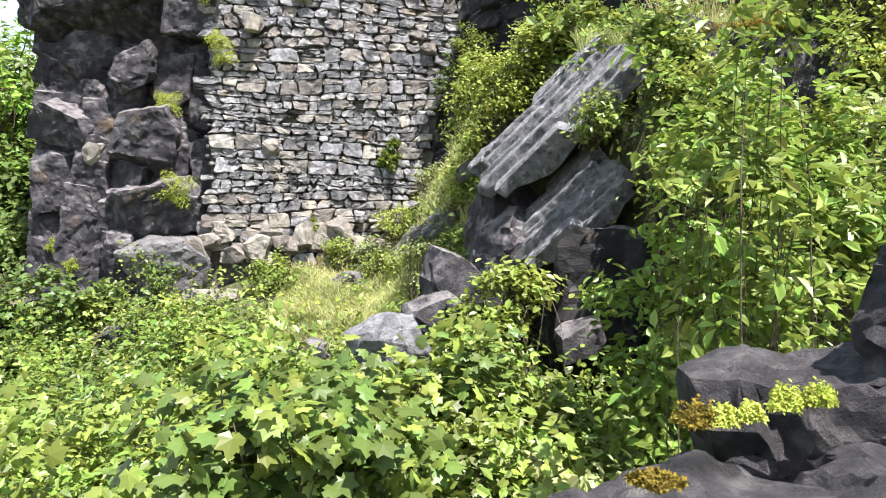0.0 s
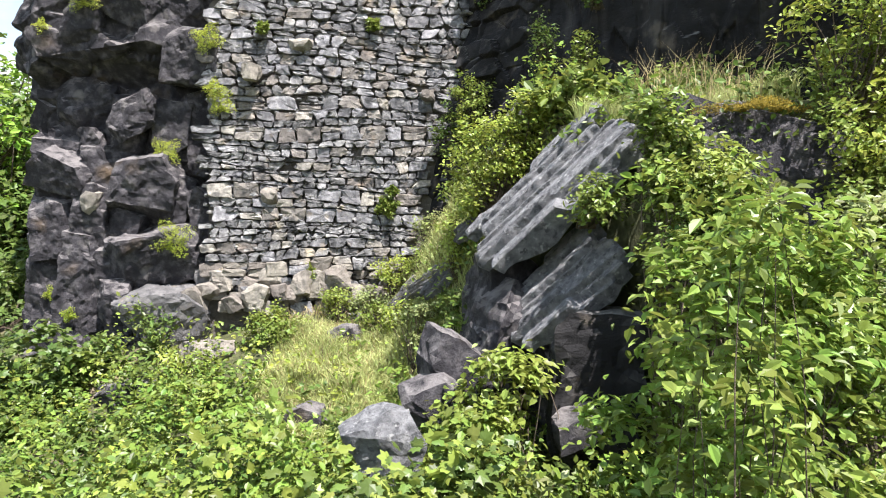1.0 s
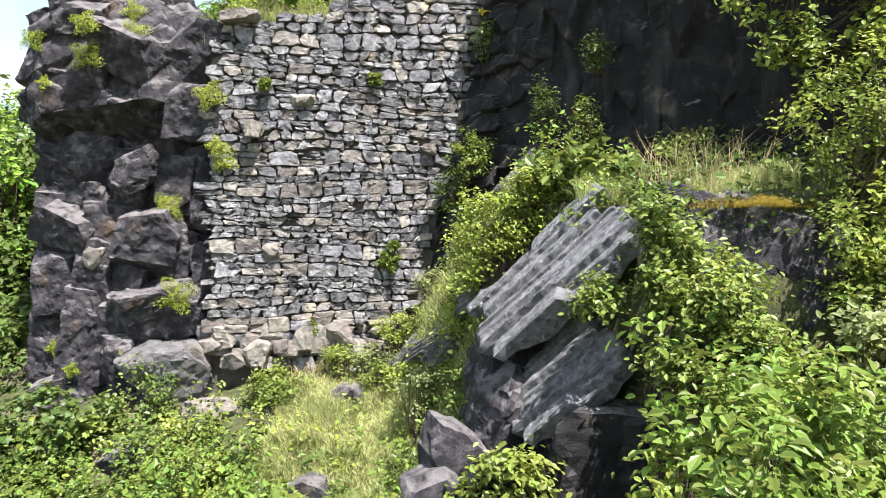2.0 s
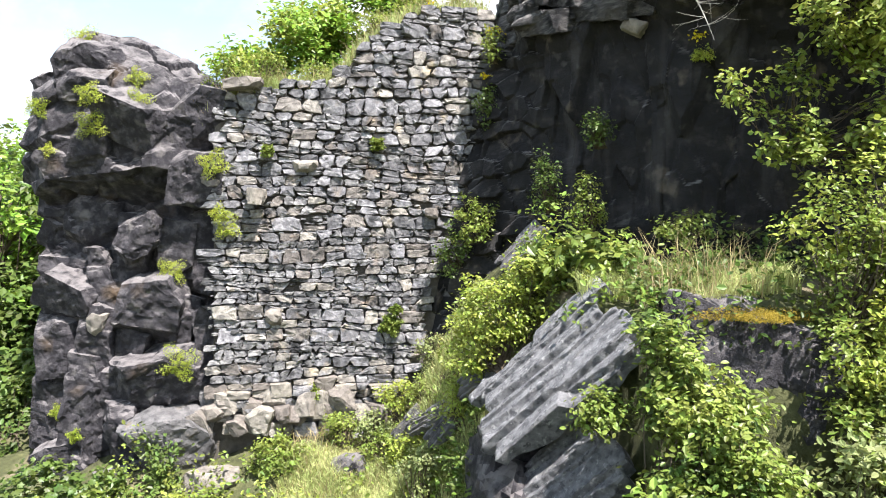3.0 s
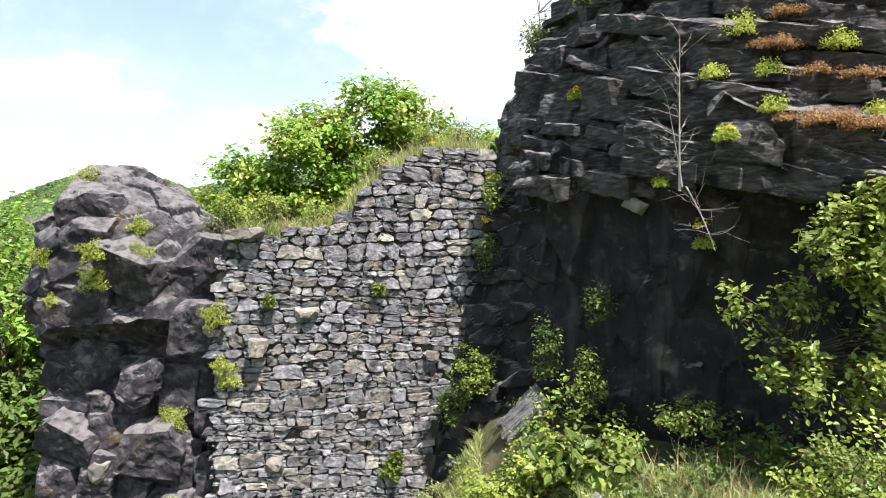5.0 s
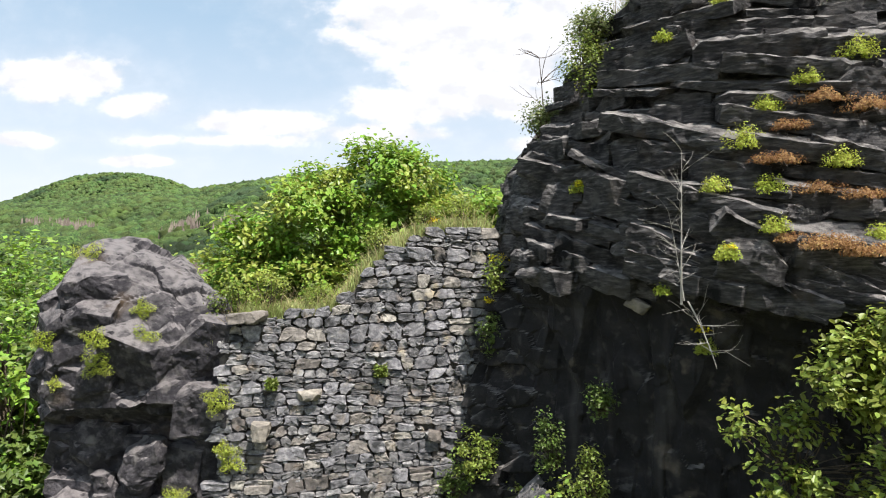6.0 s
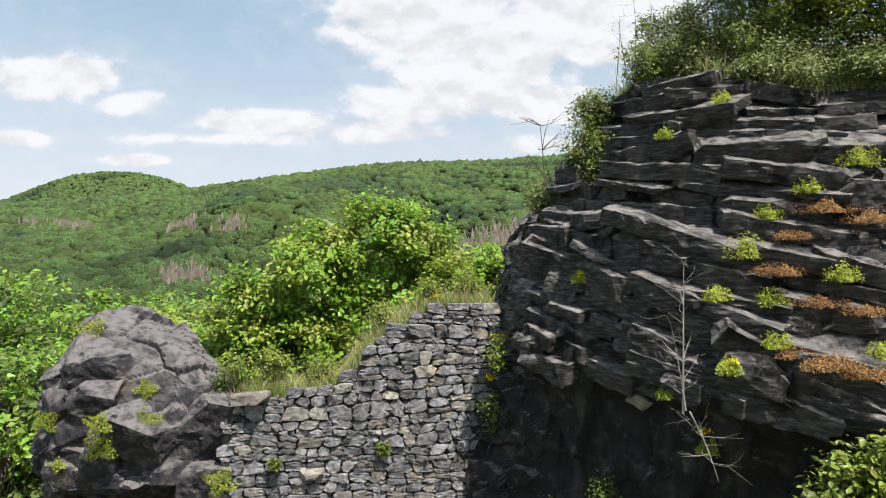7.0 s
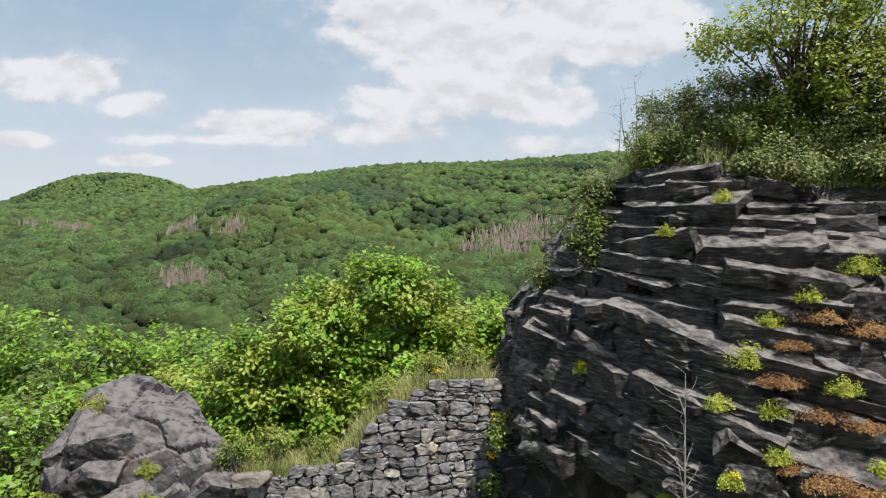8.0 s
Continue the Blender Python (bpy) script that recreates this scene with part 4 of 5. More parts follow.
def slab_mesh(name, nu, nv, mat):
    """A thick plate whose upper face breaks in long parallel ridges along its fall; it thins out to its ragged lower end."""
    u, v = np.meshgrid(np.linspace(-1, 1, nu), np.linspace(-1, 1, nv))
    u, v = u.ravel(), v.ravel()
    base = np.stack([u, v, 0 * u], 1)
    cuts = np.array([-1.3, -0.7, -0.55, -0.12, 0.02, 0.52, 0.66, 1.3])
    skew = v + 0.07 * u + 0.025 * lumpy(base * (0.5, 1, 1), 1.0, 3, 4)
    strip = np.clip(np.searchsorted(cuts, skew, side="right") - 1, 0, 6)
    t = (skew - cuts[strip]) / (cuts[strip + 1] - cuts[strip])
    r = hashed(np.stack([strip, 0 * strip, 0 * strip], 1), 31)
    ends = hashed(np.stack([strip, 0 * strip + 3, 0 * strip], 1), 33)
    nxt = hashed(np.stack([strip + 1, 0 * strip, 0 * strip], 1), 31)
    ramp = smooth(0.84, 1.0, t)
    fade = smooth(-1.1, -0.3, u + 0.9 * r[:, 2])
    top = 0.05 * (r[:, 0] * (1 - ramp) + nxt[:, 0] * ramp - 0.5) + (0.15 * r[:, 1] ** 2 + 0.015) * (t - 0.5) * (1 - 2 * ramp) * fade
    top = top + fractured(base * (1.0, 0.8, 1), (1.1, 0.5, 9.0), 17, step=0.004, tilt=0.02, crack=0.006, width=0.03) + 0.014 * lumpy(base * (0.3, 1, 1), 9, 5, 6)
    x = u * (1.06 + 0.34 * (ends[:, 0] - 0.5) * smooth(0.6, 1.0, np.abs(u))) + 0.02 * lumpy(base, 4, 2, 8)
    y = v * 0.7 + 0.02 * lumpy(base, 5, 2, 9)
    edge = np.maximum(np.abs(u), np.abs(v))
    top = top + 0.3 - 0.03 * smooth(0.96, 1.0, edge)
    low = 0.02 + 0.16 * smooth(0.3, 1.0, u) + 0.06 * lumpy(base, 2.5, 2, 12)
    p = np.concatenate([np.stack([x, y, top], 1), np.stack([x * 0.97, y * 0.97, low], 1)])
    n = nu * nv
    i = (np.arange(nv - 1)[:, None] * nu + np.arange(nu - 1)).ravel()
    f = [np.stack([i, i + 1, i + nu + 1, i + nu], 1), np.stack([i, i + nu, i + nu + 1, i + 1], 1) + n]
    a, b = np.arange(nu - 1), (np.arange(nv - 1) * nu)
    f += [np.stack([a, a + n, a + 1 + n, a + 1], 1), np.stack([a + n - nu, a + n - nu + 1, a + 2 * n - nu + 1, a + 2 * n - nu], 1)]
    f += [np.stack([b, b + nu, b + nu + n, b + n], 1), np.stack([b + nu - 1, b + nu - 1 + n, b + 2 * nu - 1 + n, b + 2 * nu - 1], 1)]
    return mesh_of(name, p, np.concatenate(f), mat)


def build_slab():
    along = Vector((-1.4, 0.4, -1.4)).normalized()
    across = Vector((-0.70, -0.38, 0.60)).cross(along).normalized()
    turn = Matrix((along, across, along.cross(across))).transposed().to_4x4()
    ob = part("leaning_slab", slab_mesh("leaning_slab", 80, 170, SLAB))
    ob.matrix_world = Matrix.Translation((1.45, 7.87, 2.64)) @ turn
    tagged(ob, "tilted pale grey slab with long ridges, lit by the sun", "rock")
    ob = part("lower_slab", slab_mesh("lower_slab", 60, 120, SLAB))
    ob.matrix_world = Matrix.Translation((1.5, 7.38, 1.55)) @ turn @ Matrix.Diagonal((0.66, 0.8, 0.9, 1))
    tagged(ob, "blue-grey ridged slab under a larger one", "rock")
    for x, y, z, w, h, note in ((0.15, 9.6, 0.12, 0.42, 0.3, "leaning grey rock plate half buried in the bank"), (-0.2, 10.35, 0.1, 0.34, 0.24, "small grey rock plate in the overgrown bank"), (0.55, 9.1, 0.1, 0.32, 0.3, "leaning grey rock plate beside a thick bush"),
                                (1.3, 10.45, 0.1, 0.42, 0.42, "ridged grey slab leaning against the dark cliff"), (-0.55, 10.9, 0.08, 0.3, 0.22, "small grey rock plate at the wall's foot")):
        ob = part("rock_plate", slab_mesh("rock_plate", 26, 56, SLAB_DARK))
        ob.matrix_world = Matrix.Translation((x, y, float(ground(x, y)) + z)) @ turn @ Matrix.Rotation(0.3 * math.sin(7 * x), 4, "Z") @ Matrix.Diagonal((w, h, 0.42, 1))
        tagged(ob, note, "rock", "rock plates in the bank")


build_slab()
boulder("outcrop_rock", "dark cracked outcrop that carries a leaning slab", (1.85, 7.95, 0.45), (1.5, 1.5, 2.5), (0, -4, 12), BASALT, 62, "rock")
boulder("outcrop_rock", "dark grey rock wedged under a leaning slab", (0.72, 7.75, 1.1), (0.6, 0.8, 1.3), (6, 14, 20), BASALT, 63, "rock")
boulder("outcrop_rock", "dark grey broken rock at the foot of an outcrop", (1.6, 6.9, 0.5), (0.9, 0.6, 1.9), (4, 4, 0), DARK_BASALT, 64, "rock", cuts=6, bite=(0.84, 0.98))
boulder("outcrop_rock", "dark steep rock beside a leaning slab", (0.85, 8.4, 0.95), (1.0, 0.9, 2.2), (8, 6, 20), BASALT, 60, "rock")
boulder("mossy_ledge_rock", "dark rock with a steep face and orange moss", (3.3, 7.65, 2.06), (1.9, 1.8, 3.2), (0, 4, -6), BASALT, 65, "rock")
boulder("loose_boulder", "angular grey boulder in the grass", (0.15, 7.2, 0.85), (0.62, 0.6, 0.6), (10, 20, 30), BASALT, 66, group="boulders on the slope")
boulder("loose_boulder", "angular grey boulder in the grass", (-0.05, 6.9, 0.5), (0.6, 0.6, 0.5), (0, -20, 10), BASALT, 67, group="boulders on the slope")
boulder("loose_boulder", "flat leaning grey boulder in the herbs", (-0.45, 6.05, 0.3), (0.62, 0.5, 0.62), (0, -30, 15), SLAB, 68, group="boulders on the slope")
boulder("loose_boulder", "brown weathered boulder in dry grass", (-1.55, 10.75, 0.65), (0.5, 0.5, 0.45), (0, -25, 0), BASALT, 69, group="boulders on the slope")
boulder("loose_boulder", "small mossy boulder among herbs", (-1.75, 8.85, -0.2), (0.5, 0.45, 0.45), (0, -20, 0), BASALT, 70, group="boulders on the slope")
boulder("loose_boulder", "mossy brown boulder at the foot of an outcrop", (1.35, 6.4, 0.35), (0.45, 0.4, 0.35), (0, -15, 0), BASALT, 71, group="boulders on the slope")
boulder("loose_boulder", "pale broken rock below the wall", (-3.9, 10.9, 0.4), (0.9, 0.7, 0.35), (0, 0, 20), PALE_STONE, 72, group="boulders on the slope")
boulder("loose_boulder", "flat pale rock below the pillar", (-4.7, 9.9, -0.1), (0.9, 0.7, 0.4), (0, -8, 20), BASALT, 73, group="boulders on the slope")
# foreground rocks
boulder("foreground_rock", "long dark rough rock with a mossy end", (1.02, 1.06, 0.32), (1.45, 0.42, 1.24), (10, -15, -12), FIELD_ROCK, 74, "rock", cell=0.022, cuts=9, bite=(0.86, 0.98), seams=0.22, worn=0.03)
boulder("foreground_rock", "dark rock with a sunny top among sedum", (1.13, 1.46, 0.58), (0.98, 0.3, 0.84), (4, -9, -6), FIELD_ROCK, 75, "rock", cell=0.025, cuts=7, bite=(0.86, 0.98), seams=0.2, worn=0.025)
boulder("foreground_rock", "upright grey stone standing on a dark rock", (1.1, 1.38, 1.09), (0.38, 0.22, 0.42), (0, 4, 8), FIELD_ROCK, 76, "rock", cell=0.025, bite=(0.8, 0.97), seams=0.2)

# ---- plants ----
def tree(name, label, x, y, top, r, seed, leaves=9000, size=0.2, mat=None, second=None, group="trees behind the rocks", clumps=170):
    """A broadleaved tree whose crown hangs from its top downwards in uneven masses."""
    rng = np.random.default_rng(seed)
    foot = float(ground(x, y))
    blobs = [(x, y, top - 0.75 * r, 0.8 * r, 0.8 * r, 0.75 * r)]
    for k in range(6):
        a = k * 1.05 + rng.uniform(0, 0.8)
        d = r * rng.uniform(0.45, 0.75)
        rr = r * rng.uniform(0.4, 0.62)
        blobs.append((x + d * math.cos(a), y + d * math.sin(a), top - r * rng.uniform(0.8, 2.1), rr, rr, rr * 0.85))
    return shrub(name, label, (x, y, foot), blobs, leaves, size, mat or LEAF_TREE, seed, "diamond", clumps, 0.09 * r, "tree", group, trunk=(x, y, top - r, 0.05 * r + 0.05), stem=0.02,
                 second=second or LEAF_DEEP, shell=0.5)


def plant_at(name, label, blobs, **more):
    """A bush rooted in the ground under its middle, or where root says."""
    x, y, z = blobs[0][:3]
    root = more.pop("root", (x, y, float(ground(x, y)) - 0.02))
    return shrub(name, label, root, blobs, **more)


# trees behind the wall and the pillar
shrub("maple_tree", "bright green maple tree with large leaves behind the wall", (-2.3, 16.6, float(ground(-2.3, 16.6))),
      [(-1.9, 16.5, 9.8, 1.3, 1.3, 1.5), (-3.7, 16.2, 8.9, 1.3, 1.3, 1.3), (-0.3, 16.9, 8.9, 0.9, 1.2, 1.0), (-2.6, 16.8, 7.2, 3.0, 1.8, 1.7), (-4.9, 16.4, 7.6, 1.1, 1.2, 1.1), (0.5, 16.2, 7.9, 1.1, 1.2, 1.1), (-5.2, 15.9, 8.4, 0.7, 0.8, 0.7), (-5.9, 16.8, 6.4, 1.2, 1.2, 1.0), (-1.0, 16.9, 10.1, 0.9, 1.0, 0.9), (0.4, 17.2, 9.5, 0.9, 1.0, 0.9), (1.1, 16.4, 8.8, 0.7, 0.8, 1.0), (-3.2, 16.6, 9.7, 0.9, 1.0, 0.8), (-6.9, 17.2, 6.9, 1.2, 1.2, 1.1), (-1.5, 15.4, 8.1, 1.2, 0.6, 1.0), (-3.3, 15.3, 7.7, 1.1, 0.6, 1.0), (-0.1, 15.5, 8.8, 0.8, 0.5, 0.8), (-4.7, 15.4, 7.2, 0.9, 0.6, 0.9)],
      leaves=72000, size=0.14, mat=LEAF_TREE, seed=81, kind="oval", clumps=480, spread=0.21, category="tree", trunk=(-2.3, 16.6, 8.4, 0.16), stem=0.01, second=LEAF_LIME, shell=0.6)
# low near trees get the deep green: shade beside the pillar put into their leaves
for k, (x, y, top, r) in enumerate([(-15.5, 25.0, 8.9, 3.2), (-11.2, 27.0, 8.0, 3.2), (-8.2, 24.0, 7.6, 2.8), (-13.0, 20.5, 7.2, 2.8), (-20.0, 27.0, 9.3, 3.8), (-6.2, 22.0, 7.8, 2.4),
                                    (-3.2, 21.5, 8.3, 2.4), (1.4, 19.0, 10.2, 1.6), (-11.6, 16.6, 7.3, 2.3), (-9.3, 18.0, 6.4, 2.0), (-10.6, 15.6, 4.2, 1.7), (-9.0, 14.6, 2.4, 1.3), (-15.0, 33.0, 7.6, 3.8), (-5.0, 31.0, 6.2, 3.5), (0.5, 27.0, 8.2, 3.0)]):
    tree("broadleaf_tree", "leafy green broadleaf tree behind the rocks", x, y, top, r, 100 + k, leaves=int(2400 * r + 2600), size=0.2 if y < 20 else 0.25, clumps=240, mat=LEAF_DEEP if top < 7.0 and y < 20 else LEAF_TREE)

# bushes on the slope and at the wall's foot
plant_at("maple_bush", "dense green bush with layered lobed leaves", [(-6.2, 10.2, 0.1, 1.0, 0.6, 0.85), (-5.8, 9.4, -0.75, 1.1, 0.6, 0.6), (-7.3, 9.9, -0.3, 0.9, 0.6, 0.8), (-6.4, 8.6, -1.1, 1.1, 0.6, 0.6)],
         leaves=9000, size=0.12, mat=LEAF_DEEP, seed=201, kind="maple", clumps=130, spread=0.12, second=LEAF)
# deep green here also carries the shade in the leaf colour
plant_at("bush", "dark green bush in the shade beside the pillar", [(-8.8, 13.2, 0.6, 1.0, 0.8, 1.2), (-9.9, 12.4, 0.0, 1.0, 0.8, 1.2), (-8.4, 12.2, -0.4, 0.7, 0.6, 0.8)], leaves=5200, size=0.11, mat=LEAF_DEEP, seed=206, clumps=120, spread=0.14, second=LEAF)
plant_at("bush", "light green bush at the foot of the rock pillar", [(-3.9, 10.0, 0.2, 0.5, 0.4, 0.4), (-4.7, 10.4, -0.05, 0.6, 0.4, 0.4), (-5.3, 10.6, -0.2, 0.5, 0.35, 0.4)], leaves=4200, size=0.07, mat=LEAF, seed=207, clumps=90, spread=0.1, second=LEAF_LIME)
plant_at("bush", "rounded light green bush below the wall", [(-2.8, 10.9, 0.8, 0.42, 0.35, 0.38)], leaves=1800, size=0.065, mat=LEAF, seed=202, clumps=50, spread=0.08)
plant_at("bush", "light green sprawling bush on the slope", [(-3.3, 9.3, -0.1, 0.75, 0.5, 0.42), (-4.0, 9.0, -0.4, 0.6, 0.5, 0.4), (-2.6, 8.6, -0.3, 0.6, 0.45, 0.35)], leaves=4800, size=0.075, mat=LEAF, seed=203, clumps=110, spread=0.1, second=LEAF_DEEP)
plant_at("bush", "leafy yellow-green bush low on the slope", [(-4.6, 8.2, -0.9, 0.8, 0.5, 0.4), (-3.6, 7.8, -0.8, 0.8, 0.5, 0.4), (-5.6, 7.8, -1.2, 0.8, 0.5, 0.5)], leaves=5200, size=0.08, mat=LEAF, seed=204, clumps=120, spread=0.1, second=LEAF_DEEP)
for k, (x, y, z, r) in enumerate([(-1.75, 11.3, 1.15, 0.34), (-1.25, 11.3, 1.25, 0.3), (-0.8, 11.35, 1.75, 0.32), (-0.35, 11.1, 1.7, 0.32), (0.05, 10.7, 1.8, 0.26), (-0.7, 10.6, 1.0, 0.24), (0.3, 10.2, 2.4, 0.3), (-0.2, 11.6, 2.5, 0.26), (0.25, 9.4, 2.1, 0.26),
                                  (-1.0, 10.9, 0.95, 0.25), (-0.3, 9.4, 1.1, 0.3), (0.55, 10.35, 2.75, 0.3), (0.75, 9.9, 3.05, 0.3), (0.35, 10.9, 2.5, 0.25)]):
    plant_at("small_bush", "small fresh green shrub at the foot of the wall", [(x, y, z, r, r * 0.8, r)], leaves=int(3200 * r), size=0.05, mat=(LEAF, LEAF_DUSTY, LEAF_LIME)[k % 3], seed=210 + k, clumps=34, spread=0.06, group="shrubs at the foot of the wall")
# round the leaning slab
plant_at("bush", "thick bright green bush behind the leaning slab", [(0.75, 8.85, 3.4, 0.62, 0.45, 0.5), (0.4, 9.0, 2.9, 0.4, 0.4, 0.4), (1.35, 8.9, 3.85, 0.45, 0.4, 0.35)], leaves=6500, size=0.058, mat=LEAF_LIME, seed=230, clumps=130, spread=0.09, second=LEAF)
plant_at("herb_clump", "clump of broad dark green herb leaves on the terrace", [(1.75, 8.7, 4.1, 0.45, 0.35, 0.3), (2.2, 8.5, 4.05, 0.4, 0.3, 0.3)], leaves=700, size=0.16, mat=LEAF_DEEP, seed=231, clumps=26, spread=0.12, second=LEAF)
plant_at("rowan_bush", "upright bush with fresh green feathered leaves", [(2.3, 6.4, 3.1, 0.32, 0.3, 0.4), (2.5, 6.1, 2.6, 0.5, 0.35, 0.4), (2.65, 5.9, 2.0, 0.6, 0.4, 0.45), (2.15, 6.5, 3.4, 0.2, 0.2, 0.22)], leaves=8500, size=0.068, mat=LEAF, seed=232, clumps=110, spread=0.09, second=LEAF_DEEP,
         root=(2.3, 6.2, float(ground(2.3, 6.2))))
plant_at("small_bush", "small green shrub growing out of the outcrop", [(1.65, 6.7, 2.55, 0.3, 0.25, 0.25)], leaves=700, size=0.06, mat=LEAF, seed=233, clumps=24, spread=0.07, root=(1.6, 7.1, 2.3))
plant_at("small_bush", "leafy green shrub below the outcrop", [(0.75, 6.5, 0.75, 0.4, 0.3, 0.42), (0.35, 6.2, 0.35, 0.4, 0.3, 0.3)], leaves=1700, size=0.09, mat=LEAF, seed=234, clumps=44, spread=0.09)
# hazel thicket
plant_at("hazel_bush", "tall leafy bush with oval sunlit leaves", [(1.75, 4.25, 1.55, 0.5, 0.45, 0.9), (2.35, 4.5, 1.5, 0.6, 0.5, 0.85), (2.95, 4.8, 1.45, 0.55, 0.45, 0.85), (1.6, 4.6, 0.5, 0.6, 0.5, 0.7), (2.6, 4.5, 0.4, 0.9, 0.5, 0.8)],
         leaves=10500, size=0.088, mat=LEAF_HAZEL, seed=240, clumps=260, spread=0.085, second=LEAF, stem=0.007, kind="lance", root=(2.1, 4.5, float(ground(2.1, 4.5))))
plant_at("hazel_bush", "slender leafy bush with oval sunlit leaves", [(1.4, 3.0, 1.2, 0.28, 0.26, 0.7), (1.6, 3.1, 0.6, 0.4, 0.3, 0.6), (1.42, 2.85, 2.05, 0.12, 0.12, 0.4)], leaves=2600, size=0.075, mat=LEAF_HAZEL, seed=241, clumps=70, spread=0.08, second=LEAF, stem=0.006, kind="lance")
# right ledge
plant_at("ledge_bush", "tall green bush on the rock ledge", [(4.25, 6.9, 4.3, 0.5, 0.45, 0.85), (4.75, 6.8, 3.6, 0.6, 0.5, 1.0), (4.3, 6.5, 3.2, 0.6, 0.4, 0.6), (5.2, 6.9, 4.6, 0.5, 0.5, 0.8)], leaves=9000, size=0.066, mat=LEAF, seed=250, clumps=120, spread=0.12, second=LEAF_LIME)
plant_at("ledge_bush", "green bush spilling over the ledge", [(4.15, 6.0, 2.2, 0.5, 0.4, 0.5), (4.6, 6.1, 2.3, 0.6, 0.4, 0.6), (3.4, 5.6, 1.4, 0.6, 0.4, 0.45)], leaves=7500, size=0.068, mat=LEAF_DUSTY, seed=251, clumps=100, spread=0.12, second=LEAF)
plant_at("cliff_bush", "green bush hanging from the cliff", [(4.75, 7.5, 6.95, 0.5, 0.35, 0.65), (5.3, 7.4, 7.1, 0.5, 0.4, 0.75)], leaves=3600, size=0.09, mat=LEAF, seed=252, clumps=90, spread=0.1, root=(5.1, 7.95, 6.4), second=LEAF_LIME)
plant_at("cliff_bush", "straggling yellow-green bush hanging from the cliff", [(3.85, 8.1, 6.25, 0.32, 0.2, 0.25), (4.1, 7.9, 5.6, 0.42, 0.3, 0.35), (4.5, 7.7, 5.2, 0.5, 0.3, 0.45), (4.35, 7.9, 6.3, 0.3, 0.2, 0.3), (5.1, 7.5, 5.6, 0.5, 0.4, 0.6)], leaves=2200, size=0.085, mat=LEAF, seed=253, clumps=90, spread=0.09, root=(4.5, 8.5, 5.5), second=LEAF_LIME)
# climbers on the cliff
for k, (x, y, z, rx, rz) in enumerate([(1.65, 10.45, 5.35, 0.2, 0.5), (2.15, 9.95, 4.9, 0.25, 0.5), (2.35, 10.0, 6.1, 0.2, 0.25), (0.55, 11.55, 4.8, 0.42, 0.4), (0.15, 11.75, 4.3, 0.3, 0.35), (3.4, 9.3, 4.6, 0.35, 0.3), (0.75, 11.9, 7.0, 0.15, 0.4), (0.85, 11.75, 8.0, 0.15, 0.3)]):
    plant_at("climber", "green climbing plant on the dark cliff", [(x, y, z, rx, 0.16, rz)], leaves=int(2400 * rx + 500 * rz), size=0.055, mat=(LEAF_DEEP, LEAF)[k % 2], seed=260 + k, clumps=34, spread=0.06, root=(x + 0.1, y + 0.25, z - rz), group="climbers on the cliff")
# top of the cliff
shrub("cliff_top_tree", "spreading light green tree on the cliff top", (5.6, 10.6, 12.9), [(5.7, 10.4, 15.0, 1.2, 1.0, 0.85), (6.9, 10.2, 14.9, 1.2, 1.0, 1.0), (4.7, 10.5, 14.85, 0.7, 0.6, 0.35), (7.8, 10.0, 14.2, 1.0, 0.9, 1.0), (6.3, 10.1, 14.0, 0.9, 0.7, 0.45)],
      leaves=17000, size=0.072, mat=LEAF_LIME, seed=280, clumps=240, spread=0.14, category="tree", trunk=(5.7, 10.5, 14.4, 0.05), stem=0.014, second=LEAF, shell=0.3)
for k, (x, y, z, rx, rz, m) in enumerate([(3.35, 11.1, 13.0, 0.4, 0.4, 0), (2.35, 11.2, 11.65, 0.36, 0.6, 0), (2.55, 11.5, 12.4, 0.3, 0.3, 1), (4.1, 10.8, 13.2, 0.55, 0.5, 1), (4.9, 10.5, 13.3, 0.6, 0.6, 0), (5.9, 10.4, 13.3, 0.7, 0.65, 0),
                                          (6.8, 10.2, 13.3, 0.7, 0.7, 0), (3.9, 11.6, 13.7, 0.55, 0.55, 1), (5.4, 10.2, 12.85, 0.55, 0.35, 1), (7.8, 9.8, 13.2, 0.8, 0.7, 0), (1.75, 12.0, 10.9, 0.25, 0.3, 1), (4.6, 11.2, 13.9, 0.7, 0.6, 1),
                                          (6.3, 9.9, 12.7, 0.6, 0.35, 1), (5.3, 11.0, 14.0, 0.7, 0.6, 0), (4.7, 10.05, 12.7, 0.25, 0.16, 1), (5.3, 9.85, 12.55, 0.3, 0.2, 1), (6.3, 9.7, 12.6, 0.3, 0.2, 1), (7.0, 9.5, 12.5, 0.45, 0.3, 0)]):
    plant_at("cliff_top_bush", "green and straw-tinged bush on the cliff top", [(x, y, z, rx, 0.4, rz)], leaves=int(8000 * rx), size=0.05, mat=(LEAF, LEAF_DUSTY)[m], seed=290 + k, clumps=60, spread=0.1, root=(x, y + 0.1, z - rz - 0.1), second=LEAF_DEEP, group="bushes on the cliff top")
# wall top
for k, (x, z, r) in enumerate([(-4.0, 7.45, 0.48), (-3.4, 7.7, 0.4), (-2.5, 7.6, 0.28), (-1.3, 8.7, 0.25), (-0.4, 9.15, 0.25), (0.3, 9.25, 0.28)]):
    plant_at("wall_top_bush", "dusty green scrub on top of the wall", [(x, WALL_AT(x) + 0.5, z, r, 0.3, r * 0.8)], leaves=int(2600 * r), size=0.05, mat=LEAF, second=LEAF_LIME, seed=310 + k, clumps=30, spread=0.09, root=(x, WALL_AT(x) + 0.5, z - r), group="scrub on the wall top")

